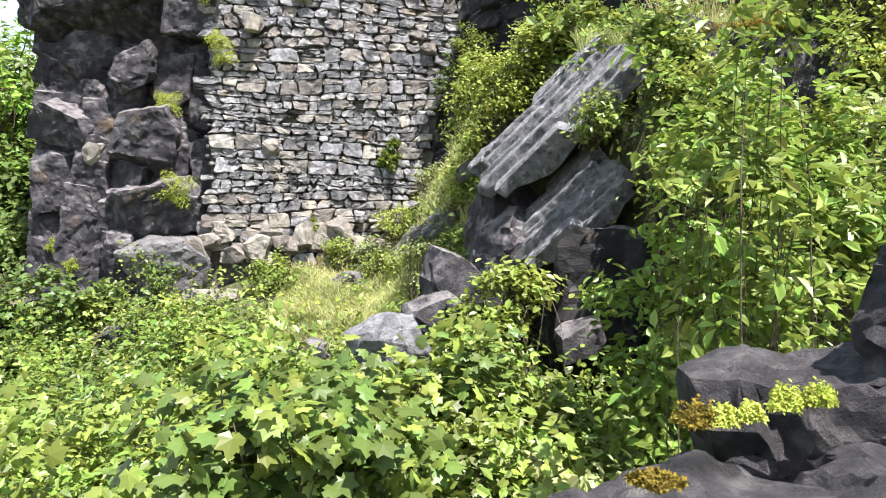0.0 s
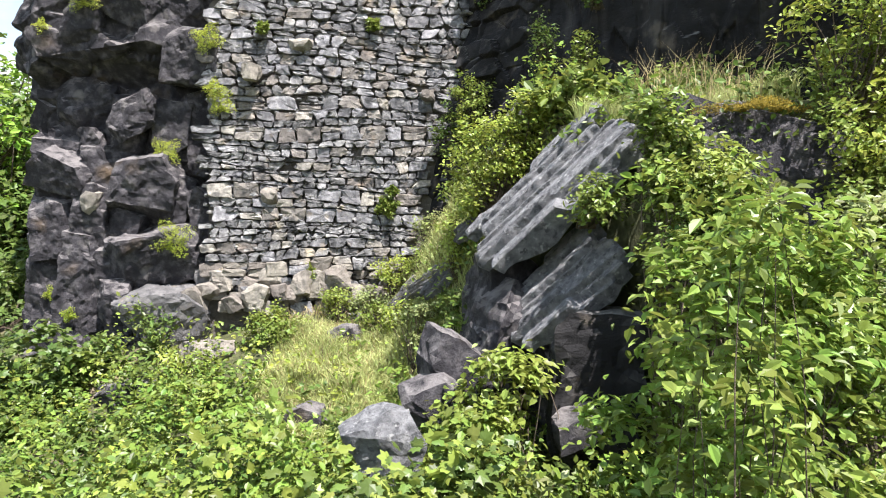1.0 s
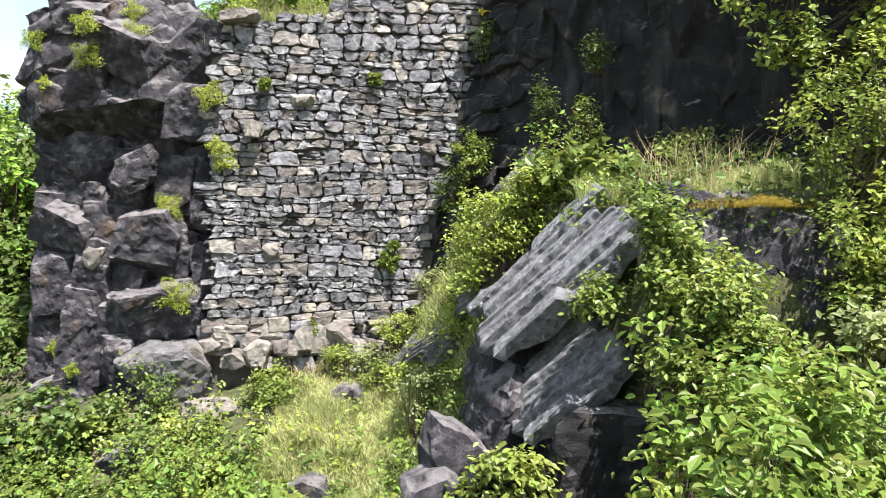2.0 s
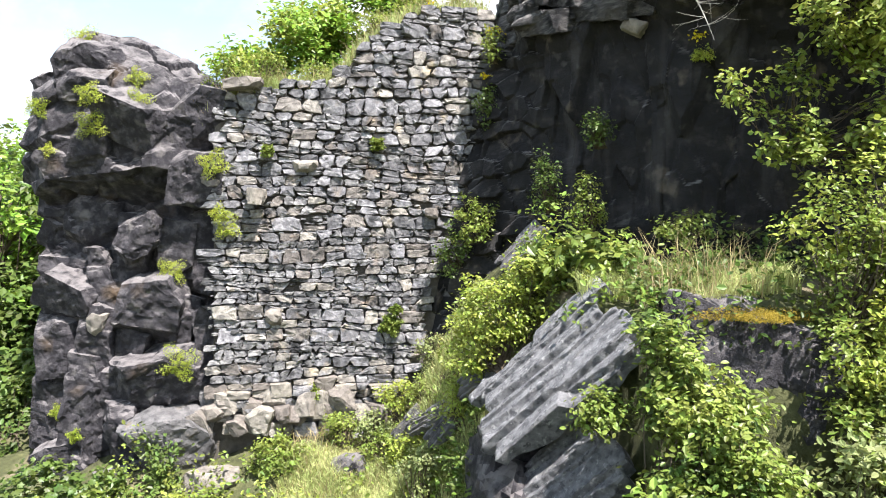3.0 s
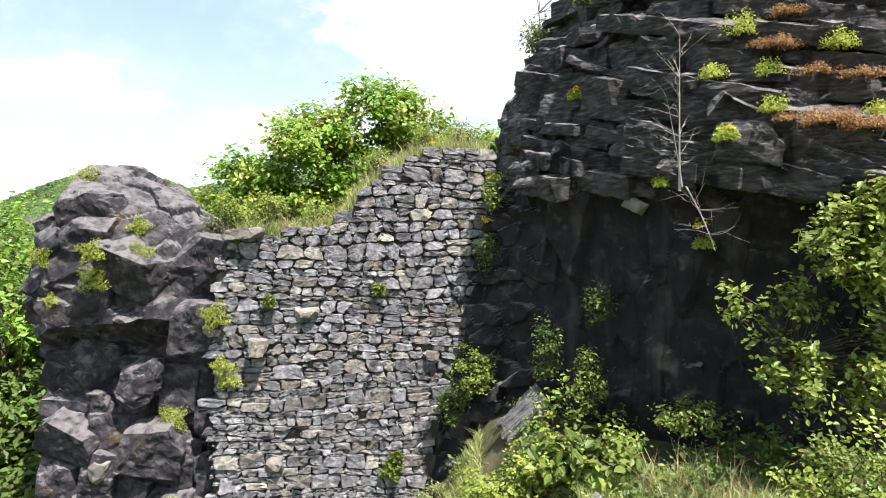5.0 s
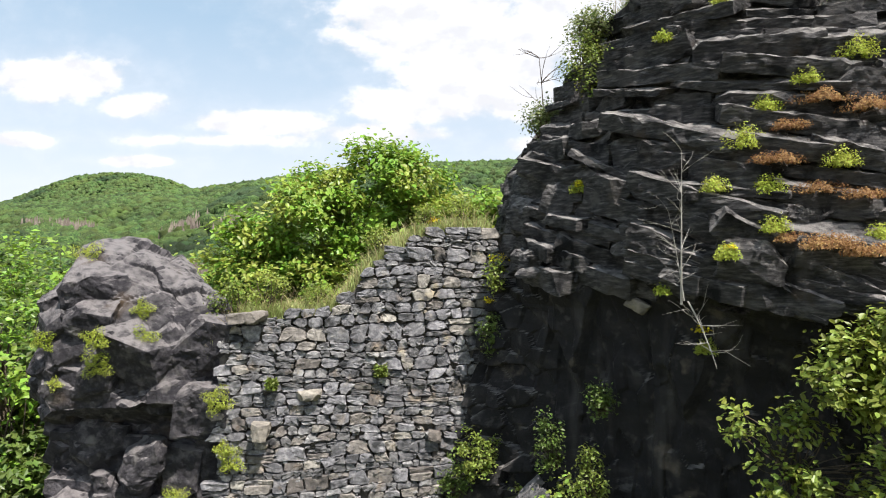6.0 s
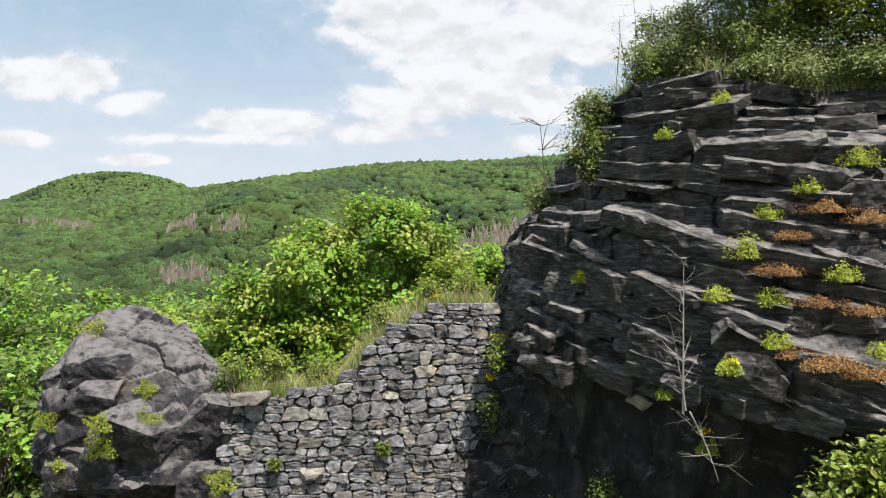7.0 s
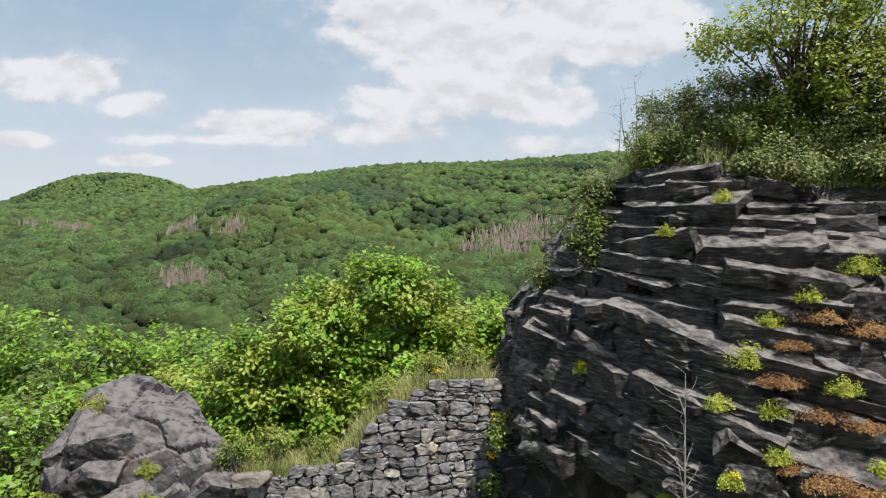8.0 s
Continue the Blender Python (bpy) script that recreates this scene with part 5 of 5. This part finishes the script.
# maple saplings before the camera
plant_at("maple_sapling", "young maple with broad lobed leaves", [(-0.8, 3.4, 0.32, 0.5, 0.32, 0.3), (-1.1, 3.35, 0.05, 0.45, 0.3, 0.3), (-0.4, 3.7, 0.15, 0.45, 0.3, 0.3)], leaves=1000, size=0.12, mat=LEAF_DEEP, seed=320, kind="maple", clumps=60, spread=0.1, second=LEAF)
plant_at("maple_sapling", "young maple with broad lobed leaves", [(-0.4, 5.0, 0.1, 0.55, 0.4, 0.25), (0.2, 5.3, 0.1, 0.6, 0.4, 0.3), (-1.0, 4.7, -0.2, 0.5, 0.4, 0.25)], leaves=1500, size=0.125, mat=LEAF_DEEP, seed=321, kind="maple", clumps=70, spread=0.13, second=LEAF)
plant_at("herb_clump", "tall leafy herbs before the outcrop", [(0.55, 5.6, 0.1, 0.45, 0.35, 0.4), (1.0, 5.4, -0.2, 0.4, 0.3, 0.4), (0.3, 4.6, -0.3, 0.5, 0.4, 0.3), (0.9, 4.4, -0.4, 0.4, 0.4, 0.4)], leaves=2600, size=0.09, mat=LEAF, seed=322, clumps=80, spread=0.1, second=LEAF_DUSTY)


# tufts of sedum, flowers and moss
def rock_tree(*names):
    """A search tree of the named rocks, parts included."""
    verts, faces = [], []
    for ob in scene.objects:
        top = ob.parent or ob
        if ob.type == "MESH" and top.name.split(".")[0] in names:
            m = Matrix.Translation(ob.parent.location) @ ob.matrix_local if ob.parent else ob.matrix_local
            base = len(verts)
            verts += [m @ v.co for v in ob.data.vertices]
            faces += [[base + k for k in f.vertices] for f in ob.data.polygons]
    return BVHTree.FromPolygons(verts, faces)


def onto(tree_of, x, y, z):
    """The place where the line of sight along +y meets the rock near (x, z)."""
    hit = tree_of.ray_cast(Vector((x, 3.0, z)), Vector((0, 1, 0)))[0]
    return (x, (hit.y if hit and abs(hit.y - y) < 1.6 else y) - 0.06, z)


ROCKS = rock_tree("rock_pillar", "basalt_cliff")


def tuft(name, label, x, y, z, r, mat, seed, leaves=None, group="", size=0.024, flat=0.75, category="plant", face=False):
    rng = np.random.default_rng(seed)
    n = leaves or int(500 + 16000 * r * r)
    d = rng.normal(0, 1, (n, 3))
    d /= np.linalg.norm(d, axis=1)[:, None]
    d[:, 2] = np.abs(d[:, 2])
    where = d * (rng.uniform(0.2, 1, n) ** 0.5)[:, None] * r * (1, 0.8, flat)
    if face:
        where = where[:, [0, 2, 1]] * (1, -0.7, 1.1)
    where *= (1 + 0.3 * np.sin(4 * np.arctan2(d[:, 1], d[:, 0]) + seed))[:, None]
    ob = thing(name, label, category, group, at=(x, y, z - 0.3 * r))
    part("foliage", leaf_cloud("foliage", where, size, mat, rng, "diamond", up=0.5, out=d), ob, kind="stuff")
    return ob


for k, (x, y, z, r) in enumerate([(-6.0, 11.15, 6.95, 0.17), (-6.1, 11.12, 6.5, 0.2), (-7.25, 11.3, 6.85, 0.16), (-5.35, 11.2, 6.9, 0.2), (-5.5, 11.35, 7.4, 0.15), (-7.0, 11.35, 6.05, 0.1), (-4.05, 11.5, 5.85, 0.2),
                                  (-3.85, 11.5, 4.75, 0.18), (-4.95, 11.45, 3.95, 0.2), (-4.65, 11.3, 2.4, 0.25), (-7.05, 11.4, 1.35, 0.12), (-3.95, 11.4, 4.95, 0.13), (-6.55, 11.3, 1.0, 0.1), (-6.9, 12.4, 8.35, 0.25)]):
    tuft("sedum_tuft", "yellow-green sedum tuft growing on the rock pillar", *onto(ROCKS, x, y, z), r * 1.4, SEDUM, 330 + k, group="sedum on the pillar", face=True)
for k, (x, y, z, r) in enumerate([(-1.24, 11.9, 6.24, 0.13), (-3.15, 11.5, 6.05, 0.11), (-1.0, 11.95, 2.95, 0.2), (-2.35, 11.7, 1.7, 0.2), (-0.9, 11.9, 3.2, 0.1)]):
    tuft("wall_tuft", "green leafy tuft in a joint of the wall", x, y, z, r, LEAF, 350 + k, group="tufts in the wall", size=0.05, face=True)
for k, (x, y, z, r) in enumerate([(3.95, 8.5, 9.85, 0.26), (5.0, 8.15, 9.55, 0.2), (3.55, 8.45, 9.25, 0.17), (4.15, 8.25, 9.2, 0.2), (3.55, 8.3, 8.35, 0.17), (3.0, 8.9, 7.85, 0.13), (4.8, 8.6, 10.7, 0.18), (4.3, 8.6, 10.35, 0.17), (5.5, 8.4, 11.1, 0.25), (4.1, 8.2, 8.7, 0.18),
                                  (3.7, 8.4, 7.0, 0.17), (2.1, 10.35, 9.4, 0.15), (4.0, 9.6, 12.1, 0.15), (3.2, 10.2, 11.6, 0.13), (5.3, 8.0, 8.6, 0.16)]):
    tuft("sedum_tuft", "yellow-green sedum tuft on a cliff ledge", *onto(ROCKS, x, y, z), r, SEDUM, 360 + k, group="sedum on the cliff", size=0.03, flat=1.15)
for k, (x, y, z, r) in enumerate([(5.0, 8.55, 10.5, 0.32), (5.5, 8.4, 10.35, 0.3), (4.5, 8.5, 10.1, 0.2), (4.6, 8.05, 8.55, 0.3), (5.0, 8.0, 8.45, 0.25), (4.3, 8.35, 9.65, 0.25), (4.75, 8.2, 9.25, 0.25), (5.2, 8.1, 9.15, 0.2), (4.3, 8.2, 8.6, 0.2)]):
    tuft("russet_sedum", "russet dry sedum mat on a cliff ledge", *onto(ROCKS, x, y, z), r * 1.25, RUSSET, 380 + k, group="sedum on the cliff", size=0.028, flat=0.45)
for k, (x, y, z, r) in enumerate([(2.1, 10.3, 9.5, 0.13), (0.9, 11.95, 8.3, 0.2), (3.64, 8.35, 7.3, 0.13), (3.6, 8.3, 8.45, 0.06), (-0.3, 12.5, 9.0, 0.12), (0.75, 11.85, 7.5, 0.1)]):
    tuft("yellow_flowers", "small yellow flowers on thin stems", *onto(ROCKS, x, y, z), r, YELLOW, 400 + k, leaves=60, group="yellow flowers", category="flower", size=0.05)
tuft("moss_cushion", "orange-yellow moss along a rock edge", 3.3, 6.95, 3.66, 0.55, MOSS, 410, leaves=14000, size=0.015, flat=0.2, category="moss")
tuft("moss_cushion", "yellow moss cushion on a dark rock", 0.37, 1.08, 0.88, 0.032, MOSS, 411, leaves=2500, size=0.009, flat=0.3, category="moss")
for k, (x, y, z, r) in enumerate([(0.5, 1.27, 0.91, 0.034), (0.545, 1.27, 0.91, 0.026), (0.59, 1.26, 0.92, 0.022), (0.65, 1.26, 0.94, 0.03), (0.7, 1.25, 0.95, 0.026)]):
    tuft("sedum_tuft", "yellow stonecrop between dark rocks", x, y, z, r, MOSS if k == 0 else SEDUM, 412 + k, leaves=1300, size=0.0075, flat=1.2, group="stonecrop between dark rocks")


# bare trees and twigs
def bare_tree(name, label, foot, top, r, mat, seed, twigs=14, length=0.5):
    rng = np.random.default_rng(seed)
    ob = thing(name, label, "tree", at=foot)
    back = Matrix.Translation(-Vector(foot))
    main = bent(foot, top, r, r * 0.2, rng, 0.03, 9)
    me = tubes("trunk", [main], mat, 7)
    me.transform(back)
    part("trunk", me, ob)
    for k in range(twigs):
        a = np.array(main[rng.integers(2, 9)][0])
        d = rng.normal(0, 1, 3) * (1, 1, 0.4) + (0, 0, 0.5)
        b = a + d / np.linalg.norm(d) * length * rng.uniform(0.4, 1)
        limb = bent(a, b, r * 0.3, r * 0.08, rng)
        c = b + rng.normal(0, 0.12, 3)
        for name, path in (("branch", limb), ("twig", bent(limb[2][0], c, r * 0.2, r * 0.06, rng))):
            me = tubes(name, [path], mat, 4)
            me.transform(back)
            part(name, me, ob)


bare_tree("dead_birch", "leafless pale birch sapling rooted in the cliff", (3.1, 8.6, 7.7), (3.05, 8.45, 9.7), 0.016, PALE_BARK, 420, 18, 0.6)
bare_tree("dead_birch", "thin leafless pale sapling rooted in the cliff", (3.12, 8.55, 7.75), (2.9, 8.5, 8.9), 0.01, PALE_BARK, 421, 8, 0.4)
bare_tree("hanging_roots", "bare roots hanging from a sapling on the cliff", (3.15, 8.5, 7.75), (3.45, 8.3, 6.9), 0.012, PALE_BARK, 422, 14, 0.5)
bare_tree("dead_conifer", "leafless dead conifer with short side branches", (1.85, 14.0, 8.5), (1.9, 13.9, 12.6), 0.035, BARK, 433, 26, 0.75)
for k, (x, y, z, h) in enumerate([(3.05, 11.3, 13.1, 0.9), (3.2, 11.3, 13.1, 1.3), (2.9, 11.3, 13.0, 0.7), (3.35, 11.2, 13.2, 1.0)]):
    bare_tree("bare_twig", "upright leafless grey twig on the cliff top", (x, y, z), (x + 0.08 * (k - 1.5), y, z + h), 0.009, BARK, 424 + k, 8, 0.35)


# ---- grass and undergrowth ----
def scatter(n, x0, x1, y0, y1, rng):
    x, y = rng.uniform(x0, x1, n), rng.uniform(y0, y1, n)
    return np.stack([x, y, ground(x, y)], 1)


rng = np.random.default_rng(500)
p = scatter(15000, -2.7, -0.6, 8.3, 11.2, rng)
part("meadow_grass", blades("meadow_grass", p, 0.17, GRASS, rng, 0.5, 0.007), label="bleached green grass on the slope below the wall", kind="stuff")["category"] = "grass"
p = scatter(9000, -1.0, 0.6, 8.6, 11.6, rng)
part("bank_grass", blades("bank_grass", p, 0.22, GRASS, rng, 0.5, 0.007), label="bright green grass on the bank beside the wall", kind="stuff")["category"] = "grass"
p = scatter(2600, -2.7, 0.2, 8.8, 11.7, rng)
part("dry_grass", blades("dry_grass", p, 0.2, STRAW, rng, 0.6, 0.006), label="dry straw-coloured grass below the wall", kind="stuff")["category"] = "grass"
p = scatter(7000, 1.7, 4.0, 7.3, 8.6, rng)
p = p[(p[:, 1] > 8.0) | (p[:, 0] > 2.9)]
part("terrace_grass", blades("terrace_grass", p, 0.3, GRASS, rng, 0.35, 0.006), label="tall green grass on the rock terrace", kind="stuff")["category"] = "grass"
p = scatter(190, 2.3, 3.7, 7.2, 8.2, rng)
part("terrace_straw", blades("terrace_straw", p, 0.75, STRAW, rng, 0.3, 0.005), label="tall dry stalks on the rock terrace", kind="stuff")["category"] = "grass"
x = rng.uniform(-4.3, 0.8, 9000)
d = rng.uniform(0.05, 0.9, 9000)
p = np.stack([x - 0.185 * d, WALL_AT(x) + d, wall_top(x) - 0.14], 1)
part("wall_top_grass", blades("wall_top_grass", p, 0.3, GRASS, rng, 0.35, 0.007), label="rough grass growing along the broken wall top", kind="stuff")["category"] = "grass"
p = p[rng.random(9000) < 0.1]
part("wall_top_straw", blades("wall_top_straw", p, 0.5, STRAW, rng, 0.4, 0.006), label="dry stalks along the wall top", kind="stuff")["category"] = "grass"
x, y = rng.uniform(3.0, 9.5, 14000), rng.uniform(9.4, 12.5, 14000)
keep = y > 11.9 - 0.42 * x + 0.6 * (x < 4)
p = []
for a, b in zip(x[keep], y[keep]):
    hit = ROCKS.ray_cast(Vector((a, b, 18)), Vector((0, 0, -1)))[0]
    if hit and hit.z > 12.2:
        p.append(tuple(hit))
p = np.array(p)
q = p[np.random.default_rng(77).random(len(p)) < 0.12]
part("cliff_top_straw", blades("cliff_top_straw", q, 0.55, STRAW, rng, 0.45, 0.006), label="dry stalks on the cliff top", kind="stuff")["category"] = "grass"
part("cliff_top_grass", blades("cliff_top_grass", p, 0.24, GRASS, rng, 0.6, 0.005), label="rough grass on the cliff top", kind="stuff")["category"] = "grass"


def undergrowth(name, label, n, box, height, size, mat, seed, kind="oval"):
    rng = np.random.default_rng(seed)
    m = n // 22
    c = scatter(m, *box, rng)
    patch = np.sin(1.7 * c[:, 0] + seed) * np.sin(1.9 * c[:, 1] + 0.7 * seed) + 0.6 * np.sin(4.1 * c[:, 0] - 3.3 * c[:, 1] + seed)
    meadow = (np.abs(c[:, 0] + 1.6) < 0.9) & (c[:, 1] > 8.4)
    tall = height * (0.7 + 0.5 * patch) * rng.uniform(0.35, 1.7, m)
    ok = (patch > -0.5) & ~(meadow & (rng.random(m) < 0.85)) & (c[:, 1] < WALL_AT(c[:, 0]) - 0.35)
    who = rng.choice(np.where(ok)[0], n)
    lift = rng.uniform(0, 1, n) ** 0.6
    p = c[who] + rng.normal(0, 0.075, (n, 3)) * (1, 1, 0.25) * (0.5 + lift)[:, None]
    p[:, 2] += np.maximum(tall[who], 0.05) * lift
    me = leaf_cloud(name, p, size, mat, rng, kind)
    part(name, me, label=label, kind="stuff")["category"] = "undergrowth"


undergrowth("undergrowth", "mixed green herbs covering the slope", 26000, (-8.5, 2.5, 2.2, 9.5), 0.6, 0.085, LEAF_HAZEL, 510)
undergrowth("undergrowth", "yellow-green low herbs on the slope", 5000, (-8.5, 2.0, 3.0, 10.5), 0.5, 0.075, LEAF_LIME, 511)
undergrowth("undergrowth", "dull green nettles and herbs on the slope", 10000, (-8.5, 3.0, 2.2, 11.5), 0.55, 0.075, LEAF, 512)
undergrowth("undergrowth", "shaded deep green herbs among the rocks", 12000, (0.0, 6.0, 2.5, 9.2), 0.5, 0.085, LEAF_DEEP, 513)
undergrowth("undergrowth", "deep green low herbs on the slope", 19000, (-8.5, 1.5, 2.2, 9.5), 0.5, 0.08, LEAF_DEEP, 515)
undergrowth("undergrowth", "shaded green herbs below the rock pillar", 6500, (-9.0, -4.4, 8.8, 11.7), 0.45, 0.085, LEAF_DEEP, 516)
undergrowth("undergrowth", "lobed seedling leaves low on the slope", 2600, (-4.0, 1.2, 3.6, 7.5), 0.75, 0.14, LEAF, 514, "maple")


# ---- woods on the hills ----
# hillside shade put into darker crowns: x / y, distance, half width, half depth, number
SHADE_PATCHES = [(-0.25, 840, 0.04, 50, 240), (-0.29, 740, 0.05, 60, 330), (-0.2, 770, 0.06, 60, 400), (-0.34, 620, 0.05, 60, 330), (-0.12, 720, 0.05, 50, 260), (-0.7, 560, 0.05, 30, 120)]


def woods(name, label, n, mat, seed, shape="round", y0=200, y1=2300, patches=None, u0=-0.95, u1=0.75, r=4.6):
    """Crowns of a far wood, one mesh: coarse lumpy balls or narrow cones on the hillside."""
    rng = np.random.default_rng(seed)
    if patches:
        rows = []
        for u, y, du, dy, k in patches:
            rows.append(np.stack([u + du * rng.normal(0, 0.45, k), y + dy * rng.normal(0, 0.45, k)], 1))
        uy = np.concatenate(rows)
    else:
        y = np.sqrt(rng.uniform(y0**2, y1**2, n))
        uy = np.stack([rng.uniform(u0, u1, n), y], 1)
    if not patches and shape == "round":
        for u, y, du, dy, _ in SHADE_PATCHES:
            uy = uy[((uy[:, 0] - u) / du) ** 2 + ((uy[:, 1] - y) / dy) ** 2 > 0.8]
    uy = uy[(uy[:, 1] < 1450) | ((uy[:, 0] < -0.25) & (uy[:, 1] < 2150))]
    x, y = uy[:, 0] * uy[:, 1], uy[:, 1]
    z = ground(x, y)
    vs, fs, base = [], [], 0
    for near, far, level in ((0, 240, 3), (240, 540, 2), (540, 9999, 1)):
        pick = np.where((y >= near) & (y < far))[0]
        if not len(pick):
            continue
        if shape == "round":
            v, f = ICO[level]
        else:
            k = 7
            a = np.arange(k) * 2 * math.pi / k
            ring = np.stack([np.cos(a), np.sin(a), 0 * a], 1)
            v = np.concatenate([ring * 0.5 + (0, 0, -0.6), ring * 0.32 + (0, 0, 0.5), [(0, 0, 2.1)]])
            j = np.arange(k)
            f = np.concatenate([np.stack([j, (j + 1) % k, k + (j + 1) % k], 1), np.stack([j, k + (j + 1) % k, k + j], 1), np.stack([k + j, k + (j + 1) % k, 0 * j + 2 * k], 1)])
        m = len(pick)
        s = r * rng.uniform(0.5, 1.4, (m, 1, 1)) * (1 if near < 500 else 1.1)
        ph = rng.uniform(0, 9, (m, 3))
        lump = 1 + 0.22 * np.sin(3.1 * v[None, :, 0] + ph[:, :1]) * np.sin(3.7 * v[None, :, 1] + ph[:, 1:2]) + 0.13 * np.sin(6.3 * v[None, :, 2] + 5.1 * v[None, :, 0] + ph[:, 2:3])
        p = v[None] * lump[:, :, None] * s * rng.uniform(0.85, 1.2, (m, 1, 3)) * ((1, 1, 0.8) if shape == "round" else (1, 1, 1)) * rng.uniform(0.8 if shape == "round" else 0.95, 1.2 if shape == "round" else 1.05, (m, len(v), 1))
        p += np.stack([x[pick], y[pick], z[pick] + (3.0 if shape == "round" else 2.0)], 1)[:, None]
        vs.append(p.reshape(-1, 3))
        fs.append((f[None] + (base + np.arange(m) * len(v))[:, None, None]).reshape(-1, 3))
        base += m * len(v)
    part(name, mesh_of(name, np.concatenate(vs), np.concatenate(fs), mat, smooth=True), label=label, kind="stuff")["category"] = "woods"


woods("far_woods", "green deciduous woods covering the far hills", 48000, CANOPY, 600, u0=-0.8, u1=0.42, r=5.6)
woods("hillside_woods", "smaller green trees on the near hillside", 1800, CANOPY, 605, y0=242, y1=520, u0=-0.8, u1=0.2, r=3.6)
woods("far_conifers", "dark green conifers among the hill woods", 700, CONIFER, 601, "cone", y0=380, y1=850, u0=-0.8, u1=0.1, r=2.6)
woods("dark_woods", "broadleaf trees on a spur of the hills, coloured darker for shade", 0, CANOPY_SHADE, 603, r=5.2,
      patches=SHADE_PATCHES)
woods("dead_conifers", "brown stands of dead conifers on the hillside", 0, DEADWOOD, 602, "cone", r=3.3,
      patches=[(-0.415, 400, 0.045, 18, 430), (0.1, 525, 0.08, 42, 1200), (-0.6, 740, 0.04, 22, 260), (-0.425, 545, 0.035, 22, 200), (-0.345, 503, 0.025, 16, 120), (-0.66, 745, 0.02, 20, 90)])

build_wall()
